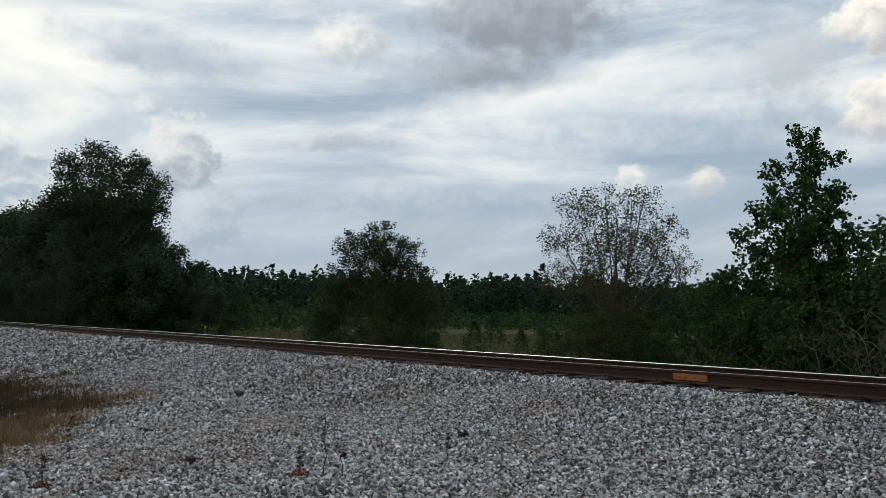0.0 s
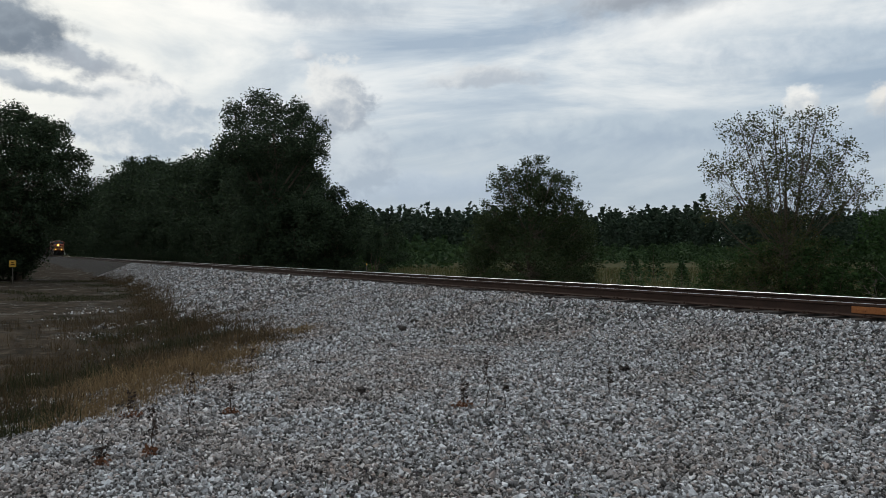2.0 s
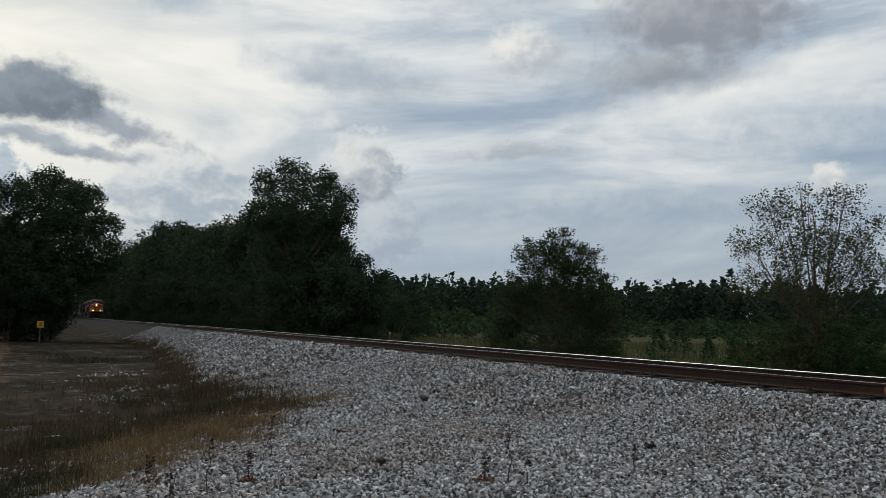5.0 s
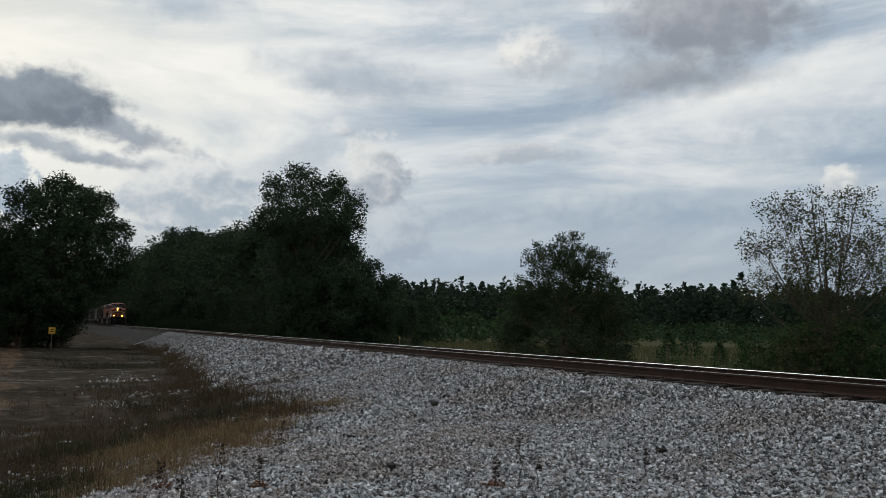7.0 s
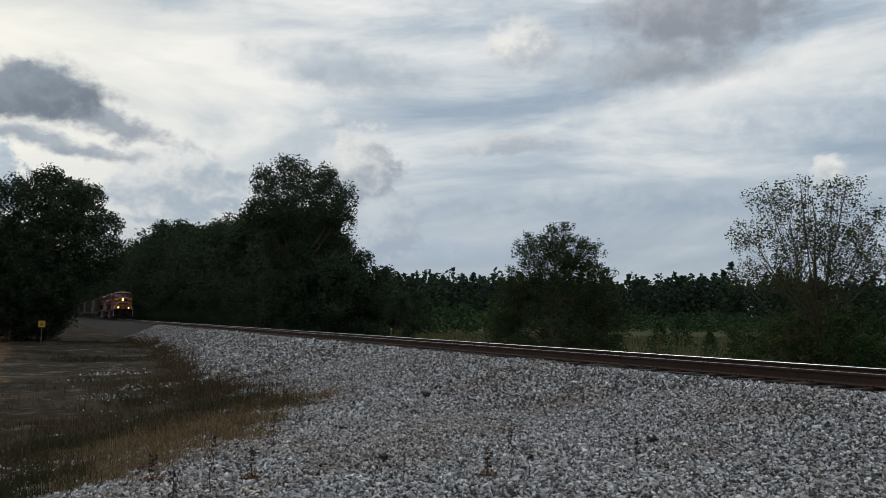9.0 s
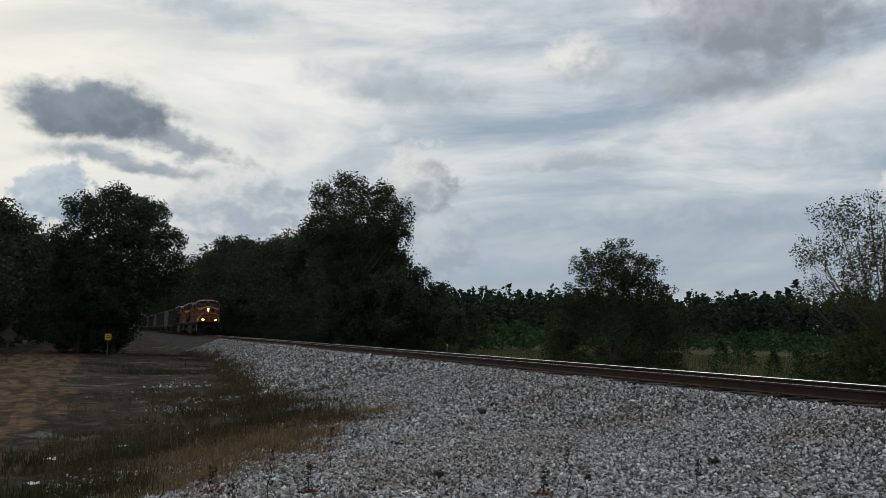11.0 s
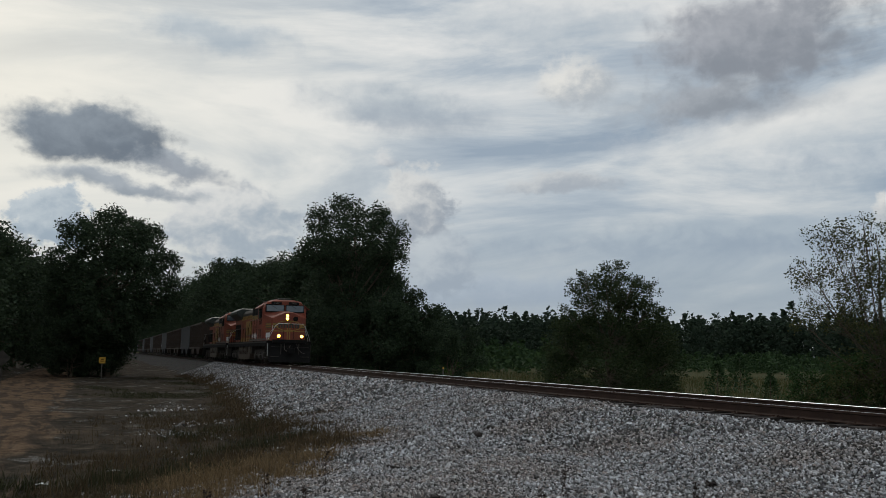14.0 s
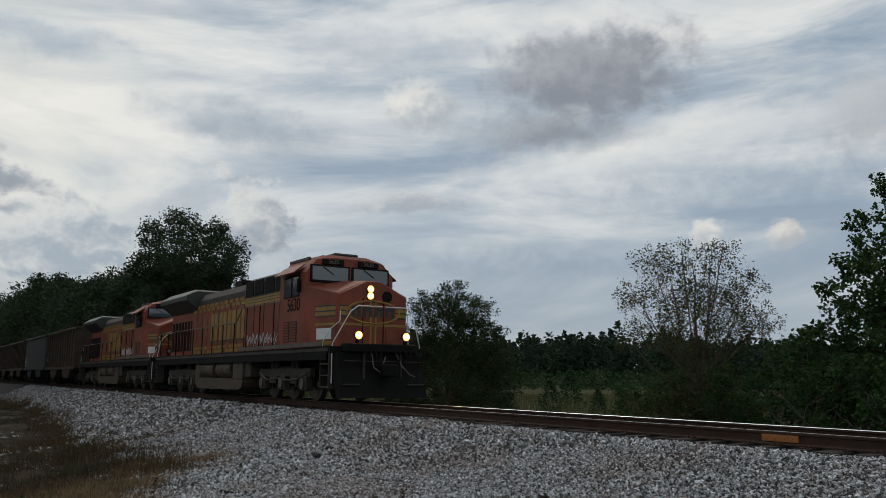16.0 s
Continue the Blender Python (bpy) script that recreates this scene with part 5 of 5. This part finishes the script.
    # nose front: band, emblem, door seam, lights
    for z, h, mt in ((2.20, 0.07, YELLOW), (2.44, 0.04, GREEN_DARK), (2.48, 0.11, YELLOW), (2.59, 0.04, GREEN_DARK), (2.63, 0.11, YELLOW), (2.74, 0.04, GREEN_DARK)):
        one("stripe", L, mt, "", False, 0.0, (-0.01, 0.012, -1.09, 1.09, z, z + h))
    bm = bmesh.new()
    for i in range(24):
        a, b = 2 * math.pi * i / 24, 2 * math.pi * (i + 1) / 24
        tube(bm, (0.014, 0.86 * math.cos(a), 2.60 + 0.33 * math.sin(a)), (0.014, 0.86 * math.cos(b), 2.60 + 0.33 * math.sin(b)), 0.03, None, 5)
    part("emblem_ring", bm, YELLOW, L, "yellow oval emblem outline")
    for y in (-0.6, -0.2, 0.2, 0.6):
        one("emblem_bar", L, GREEN_DARK, "dark block in the emblem", False, 0.0, (0.0, 0.02, y * 0.92 - 0.15, y * 0.92 - 0.05, 2.46, 2.75), (0.0, 0.02, y * 0.92 + 0.03, y * 0.92 + 0.13, 2.46, 2.75), (0.0, 0.019, y * 0.92 - 0.05, y * 0.92 + 0.03, 2.64, 2.75))
    for y in (-0.34, 0.34):
        one("nose_seam", L, BLACK_DIRT, "", False, 0.0, (0.0, 0.018, y - 0.012, y + 0.012, 1.66, 3.0))
    one("nose_panel", L, ORANGE_DIRTY, "", False, 0.0, (0.0, 0.015, -0.74, 0.74, 2.42, 2.79))
    one("nose_post", L, YELLOW, "narrow yellow upright on the nose", False, 0.0, (0.0, 0.017, -0.11, -0.05, 1.66, 2.95), (0.0, 0.017, 0.05, 0.11, 1.66, 2.95))
    for y, d in ((-0.62, 0.2), (-0.3, 0.3), (0.32, 0.28), (0.66, 0.2), (1.0, 0.16)):
        rod("brake_hose", L, BLACK_DIRT, 0.022, [(0.80, y, 1.5), (0.92, y + 0.05, 1.5 - d), (0.92, y + 0.14, 1.48 - d), (0.82, y + 0.2, 1.46)])
    one("uncoupling_bar", L, GREY_DIRT, "", False, 0.0, (0.80, 0.82, -1.25, 1.25, 1.16, 1.18))
    one("pilot_step", L, GREY_DIRT, "", False, 0.01, (0.62, 0.86, -1.3, -0.75, 0.5, 0.54), (0.62, 0.86, 0.75, 1.3, 0.5, 0.54))
    one("pilot_rib", L, GREY_DIRT, "", False, 0.01, (0.66, 0.74, -0.62, -0.56, 0.6, 1.38), (0.66, 0.74, 0.56, 0.62, 0.6, 1.38))
    one("nose_door", L, ORANGE_DIRTY, "", False, 0.004, (-0.01, 0.016, 0.42, 0.98, 1.66, 2.12))
    for z in (3.28, 3.08):
        bm = bmesh.new()
        tube(bm, (0.0, -0.12, z), (0.05, -0.12, z), 0.125, 0.12, 18)
        h = part("headlight", bm, BLACK_DIRT, L, "round headlight in a dark ring")
        bm = bmesh.new()
        tube(bm, (0.045, -0.12, z), (0.062, -0.12, z), 0.088, 0.084, 18)
        if lead:
            # self-glowing ring stands in for the lens's warm rim of light
            ringed = bmesh.new()
            tube(ringed, (0.045, -0.12, z), (0.056, -0.12, z), 0.112, 0.110, 18)
            part("reflector", ringed, REFLECTOR_GLOW, h, "reflector ring with its own warm glow")
        part("lens", bm, LAMP_GLOW if lead else LAMP_OFF, h, "bright glowing lens" if lead else "")
    bm = bmesh.new()
    tube(bm, (0.0, 0.45, 3.08), (0.02, 0.45, 3.08), 0.17, None, 18)
    part("blank_plate", bm, BLACK_DIRT, L)
    for y in (-0.77, 0.77):
        bm = bmesh.new()
        tube(bm, (0.54, y, 1.89), (0.70, y, 1.89), 0.10, 0.135, 18)
        box(bm, 0.55, 0.62, y - 0.05, y + 0.05, 1.64, 1.82, 0.01)
        d = part("ditch_light", bm, BLACK_DIRT, L, "low headlight on the front platform")
        bm = bmesh.new()
        tube(bm, (0.69, y, 1.89), (0.715, y, 1.89), 0.095, 0.09, 18)
        if lead:
            ringed = bmesh.new()
            tube(ringed, (0.69, y, 1.89), (0.707, y, 1.89), 0.118, 0.116, 18)
            part("reflector", ringed, REFLECTOR_GLOW, d, "reflector ring with its own warm glow")
        part("lens", bm, LAMP_GLOW if lead else LAMP_OFF, d, "bright glowing lens" if lead else "")
    shorten(L)
    return L


def hopper(mt, ribs, label):
    """An open coal hopper, 16 m over couplers, its front end at x = 0."""
    H = empty("hopper_car", pose(0, 0, 0), label, "freight car", "hopper cars of the train")
    bm = bmesh.new()
    prism(bm, [(-0.7, 1.25), (-0.7, 3.95), (-15.3, 3.95), (-15.3, 1.25), (-13.2, 1.1), (-12.6, 0.5), (-10.2, 0.5), (-9.2, 1.1), (-6.8, 1.1), (-5.8, 0.5), (-3.4, 0.5), (-2.8, 1.1)], -1.5, 1.5)
    part("body", bm, mt, H)
    one("top_chord", H, mt, "", False, 0.02, (-15.4, -0.6, -1.6, -1.44, 3.88, 4.05), (-15.4, -0.6, 1.44, 1.6, 3.88, 4.05), (-0.75, -0.6, -1.44, 1.44, 3.88, 4.05), (-15.4, -15.25, -1.44, 1.44, 3.88, 4.05))
    one("side_sill", H, mt, "", False, 0.02, (-15.4, -0.6, -1.58, -1.48, 1.1, 1.32), (-15.4, -0.6, 1.48, 1.58, 1.1, 1.32))
    if ribs:
        bm = bmesh.new()
        box(bm, -0.07, 0.07, -0.06, 0.06, -1.3, 1.3, 0.015)
        me = bpy.data.meshes.new("rib")
        bm.to_mesh(me), bm.free()
        me.materials.append(mt)
        for i in range(13):
            for y in (-1.54, 1.54):
                r = new("rib", me)
                r.parent, r.matrix_basis = H, pose(-0.95 - i * 1.175, y, 2.6)
    one("data_panel", H, WHITE_PAINT, "pale lettering bars", False, 0.0, *[(-14.9 + 0.25 * i, -14.75 + 0.25 * i, -1.512, -1.503, 2.1 - 0.3 * j, 2.3 - 0.3 * j) for i in range(3) for j in range(3) if (i + j) % 2])
    bm = bmesh.new()
    bmesh.ops.create_grid(bm, x_segments=30, y_segments=6, size=1, matrix=Matrix.Translation((-8, 0, 3.92)) @ Matrix.Diagonal((7.2, 1.42, 1, 1)))
    for v in bm.verts:
        v.co.z += 0.22 * (1 - (v.co.y / 1.42) ** 2) + 0.08 * math.sin(v.co.x * 2.1) * math.cos(v.co.y * 3)
    part("load", bm, COAL, H, "heaped black coal")
    one("center_sill", H, BLACK_DIRT, "", False, 0.02, (-15.9, -0.1, -0.2, 0.2, 0.75, 1.1))
    for x in (-0.35, -15.65):
        one("end_platform", H, BLACK_DIRT, "", False, 0.02, (x - 0.3, x + 0.3, -1.4, 1.4, 1.05, 1.2))
    for x in (-2.0, -14.0):
        tr = new("truck")
        tr.parent, tr.matrix_basis = H, pose(x, 0, 0)
        bm = bmesh.new()
        for y in (-1.05, 1.05):
            prism(bm, [(-1.2, 0.62), (-0.9, 0.72), (-0.35, 0.8), (0.35, 0.8), (0.9, 0.72), (1.2, 0.62), (1.15, 0.38), (0.75, 0.38), (0.3, 0.28), (-0.3, 0.28), (-0.75, 0.38), (-1.15, 0.38)], y - 0.08, y + 0.08)
        box(bm, -0.25, 0.25, -1.1, 1.1, 0.55, 0.8)
        part("side_frame", bm, BLACK_DIRT, tr)
        for ax in (-0.9, 0.9):
            wheelset(tr, ax, 0.46)
    shorten(H)
    return H


def make_train():
    first = locomotive(True)
    CARS.append((first, 0.0))
    CARS.append((locomotive(False), 19.95))
    a = hopper(HOPPER_BROWN, True, "dark brown ribbed coal hopper car in the train")
    b = hopper(HOPPER_GREY, False, "plain grey smooth-sided coal hopper car in the train")
    spins = SPINS[:]
    CARS.append((a, 39.9))
    CARS.append((b, 54.4))
    for i in range(12):
        src = (a, a, b)[i % 3]
        CARS.append((copy_thing(src, pose(0, 0, 0)), 68.9 + i * 14.5))


make_train()


def motions():
    for thing, back in CARS:
        walk(thing, [(t, pose(NOSE_X - back - SPEED * (16 - t), TRACK_Y, 0)) for t in (0, 4, 8, 12, 16)])
    # the locomotives' wheels roll with the ground
    for ob, x, radius in SPINS[:12]:
        walk(ob, [(i / 30, pose(x, 0, radius, 0, math.degrees(SPEED * i / 30 / radius) % 360, 0)) for i in range(481)])


# ---- signs and small things ----
def make_signs():
    x, y = -71.7, -0.1
    z = float(ground_height(x, y))
    S = empty("track_sign", pose(x, y, z - 0.03), "small yellow square sign on a pale post by the road", "sign")
    bm = bmesh.new()
    box(bm, -0.035, 0.035, -0.035, 0.035, 0.0, 1.75, 0.006)
    part("post", bm, GREY_LIGHT, S, "pale grey post")
    bm = bmesh.new()
    box(bm, 0.036, 0.05, -0.24, 0.24, 1.28, 1.78, 0.004)
    board = part("board", bm, SIGN_YELLOW, S, "faded yellow board")
    bm = bmesh.new()
    for a, b in ((-0.14, 0.14), (-0.10, 0.10)):
        box(bm, 0.05, 0.054, a, b, 1.43 if a < -0.12 else 1.58, 1.49 if a < -0.12 else 1.64)
    part("marking", bm, BLACK_DIRT, board, "dark unreadable marking")
    x, y = -57.7, -5.75
    z = float(ground_height(x, y))
    S = empty("road_sign", pose(x, y, z - 0.03), "weathered diamond sign beside the dirt road", "sign")
    bm = bmesh.new()
    box(bm, -0.03, 0.03, -0.03, 0.03, 0.0, 2.0, 0.005)
    part("post", bm, GREY_DIRT, S)
    bm = bmesh.new()
    box(bm, 0.0, 0.012, -0.34, 0.34, -0.34, 0.34, 0.004)
    part("board", bm, GREY_DIRT, S, "dull grey diamond board", pose(0.03, 0, 1.75, 45, 0, 0))
    x, y = -40.0, 16.1
    z = float(ground_height(x, y))
    S = empty("marker_post", pose(x, y, z - 0.03), "thin dull grey marker post in the trackside grass", "post")
    bm = bmesh.new()
    tube(bm, (0, 0, 0), (0.02, 0, 1.45), 0.035, 0.03, 10)
    part("post", bm, GREY_LIGHT, S)
    bm = bmesh.new()
    tube(bm, (0.02, 0, 1.45), (0.021, 0, 1.55), 0.037, 0.02, 10)
    part("cap", bm, SIGN_YELLOW, S)


def make_debris():
    rng = np.random.default_rng(71)
    # pieces of rotten tie and dark clods in the gravel
    for x, y, l, w in ((-14.9, 6.75, 0.26, 0.12), (-11.65, 4.0, 0.45, 0.04), (-15.7, 7.4, 0.18, 0.08), (-8.4, 6.9, 0.13, 0.09), (-12.7, 5.6, 0.2, 0.04), (-8.6, 3.4, 0.10, 0.07)):
        bm = bmesh.new()
        box(bm, -l / 2, l / 2, -w / 2, w / 2, 0, w * 0.7, w * 0.18)
        for v in bm.verts:
            v.co += Vector(rng.normal(0, w * 0.12, 3))
        me = bpy.data.meshes.new("wood_scrap")
        bm.to_mesh(me), bm.free()
        me.materials.append(TIE_WOOD)
        ob = new("wood_scrap", me)
        ob.matrix_basis = pose(x, y, float(ground_height(x, y)) + 0.012, 0, 0, rng.uniform(-35, 35))
        tagged(ob, "dark rotten scrap of tie wood lying on gravel", "debris", "scraps in the gravel")
    for x, y in ((-15.85, -0.83), (-17.3, 0.3), (-13.2, -0.9)):
        bm = bmesh.new()
        bmesh.ops.create_grid(bm, x_segments=4, y_segments=3, size=1, matrix=Matrix.Diagonal((0.11, 0.07, 1, 1)))
        for v in bm.verts:
            v.co.z += 0.02 + rng.normal(0, 0.012)
        bmesh.ops.solidify(bm, geom=bm.faces[:], thickness=0.004)
        me = bpy.data.meshes.new("litter")
        bm.to_mesh(me), bm.free()
        me.materials.append(WHITE_PAINT)
        ob = new("litter", me)
        ob.matrix_basis = pose(x, y, float(ground_height(x, y)), 0, 0, rng.uniform(0, 180))
        tagged(ob, "crumpled scrap of white paper on bare soil", "litter", "paper scraps")


SIGN_YELLOW = material("sign_yellow", (0.50, 0.28, 0.03), 0.5, var=0.2, scale=3)
make_signs()
make_debris()

# ---- gravel: crushed stone lying on the bank and the apron ----
def stone_shapes(rng, n, fine):
    """Angular stones of unit size."""
    bm = bmesh.new()
    if fine:
        bmesh.ops.create_icosphere(bm, subdivisions=1, radius=0.5)
    else:
        c = [bm.verts.new(p) for p in ((0.6, 0, 0), (0, 0.6, 0), (-0.6, 0, 0), (0, -0.6, 0), (0, 0, 0.6), (0, 0, -0.6))]
        for i in range(4):
            bm.faces.new((c[i], c[(i + 1) % 4], c[4])), bm.faces.new((c[(i + 1) % 4], c[i], c[5]))
    bm.verts.index_update()
    bm.verts.ensure_lookup_table()
    v = np.array([x.co[:] for x in bm.verts])
    f = np.array([[w.index for w in x.verts] for x in bm.faces])
    bm.free()
    out = []
    for i in range(n):
        s = v * rng.uniform(0.62, 1.3, (len(v), 1)) + rng.normal(0, 0.07, v.shape)
        out.append(s * rng.uniform((0.95, 0.75, 0.60), (1.5, 1.15, 1.0)))
    return np.array(out), f


def stone_heap(rng, at, size, fine, name, label):
    shapes, f = stone_shapes(rng, 40, fine)
    n = len(at)
    s = shapes[rng.integers(0, 40, n)] * (size * rng.lognormal(0, 0.28, n))[:, None, None]
    a, t, b = rng.uniform(0, 6.283, n), rng.normal(0, 0.7, n), rng.normal(0, 0.7, n)
    ca, sa, ct, st, cb, sb = np.cos(a), np.sin(a), np.cos(t), np.sin(t), np.cos(b), np.sin(b)
    x, y, z = s[..., 0], s[..., 1], s[..., 2]
    y, z = y * ct[:, None] - z * st[:, None], y * st[:, None] + z * ct[:, None]
    x, z = x * cb[:, None] + z * sb[:, None], -x * sb[:, None] + z * cb[:, None]
    x, y = x * ca[:, None] - y * sa[:, None], x * sa[:, None] + y * ca[:, None]
    v = np.stack([x, y, z], -1) + at[:, None, :]
    faces = (np.arange(n)[:, None, None] * s.shape[1] + f[None]).reshape(-1, f.shape[1])
    return mesh_from(name, v.reshape(-1, 3), faces, STONE)


def make_gravel():
    rng = np.random.default_rng(29)
    bed = empty("gravel_bed", pose(0, 0, 0), "pale crushed-stone ballast and gravel apron beside the track", "gravel", kind="structure")

    def spots(n, d0, d1, az0=20, az1=103):
        at = polar(rng, n, az0, az1, d0, d1)
        x, y = at[:, 0], at[:, 1]
        ok = (rng.uniform(0, 1, n) < np.maximum(gravel_share(x, y), 0.22 * sstep(ditch_side(x, y), 3.2, 0.3) + 0.5 * np.exp(-((x + 30) / 6) ** 2 - ((y - 2.6) / 1.0) ** 2) * sstep(wave(x, y, 1.3, 2), -0.2, 0.5))) & ((y < 10.28) | (y > 12.72)) & (y > -6) & (y < 14)
        at = at[ok]
        at[:, 2] += rng.uniform(-0.006, 0.022, len(at))
        return at

    for d0, d1, dens, size, fine, az0, az1 in ((4.4, 7.5, 2000, 0.026, False, 20, 103), (7.5, 14.0, 1150, 0.030, False, 20, 103), (14.0, 26.0, 390, 0.042, False, 20, 103), (26.0, 85.0, 65, 0.072, False, 20, 98),
                                             (0.2, 4.4, 220, 0.055, False, 0, 360), (4.4, 12.0, 110, 0.060, False, -60, 20)):
        area = math.pi * (d1 ** 2 - d0 ** 2) * (az1 - az0) / 360
        heap = stone_heap(rng, spots(int(area * dens), d0, d1, az0, az1), size, fine, "gravel", "")
        ob = new("gravel", heap)
        ob.parent = bed
        tagged(ob, "loose pale grey and pinkish crushed stone", kind="stuff")
    # loose stones that lie on top, one by one
    shapes, f = stone_shapes(rng, 8, True)
    meshes = [mesh_from("stone", s * 0.040, f, STONE) for s in shapes]
    n = 0
    while n < 300:
        x, y = rng.uniform(-11, -3.5), rng.uniform(2.0, 9.0)
        if math.hypot(x, y) < 5 or gravel_share(x, y) < 0.9 or x > -0.45 * y:
            continue
        ob = new("stone", meshes[n % 8])
        ob.parent = bed
        ob.matrix_basis = pose(x, y, float(ground_height(x, y)) + 0.022, rng.uniform(-15, 15), rng.uniform(-15, 15), rng.uniform(0, 360))
        n += 1


make_gravel()
motions()
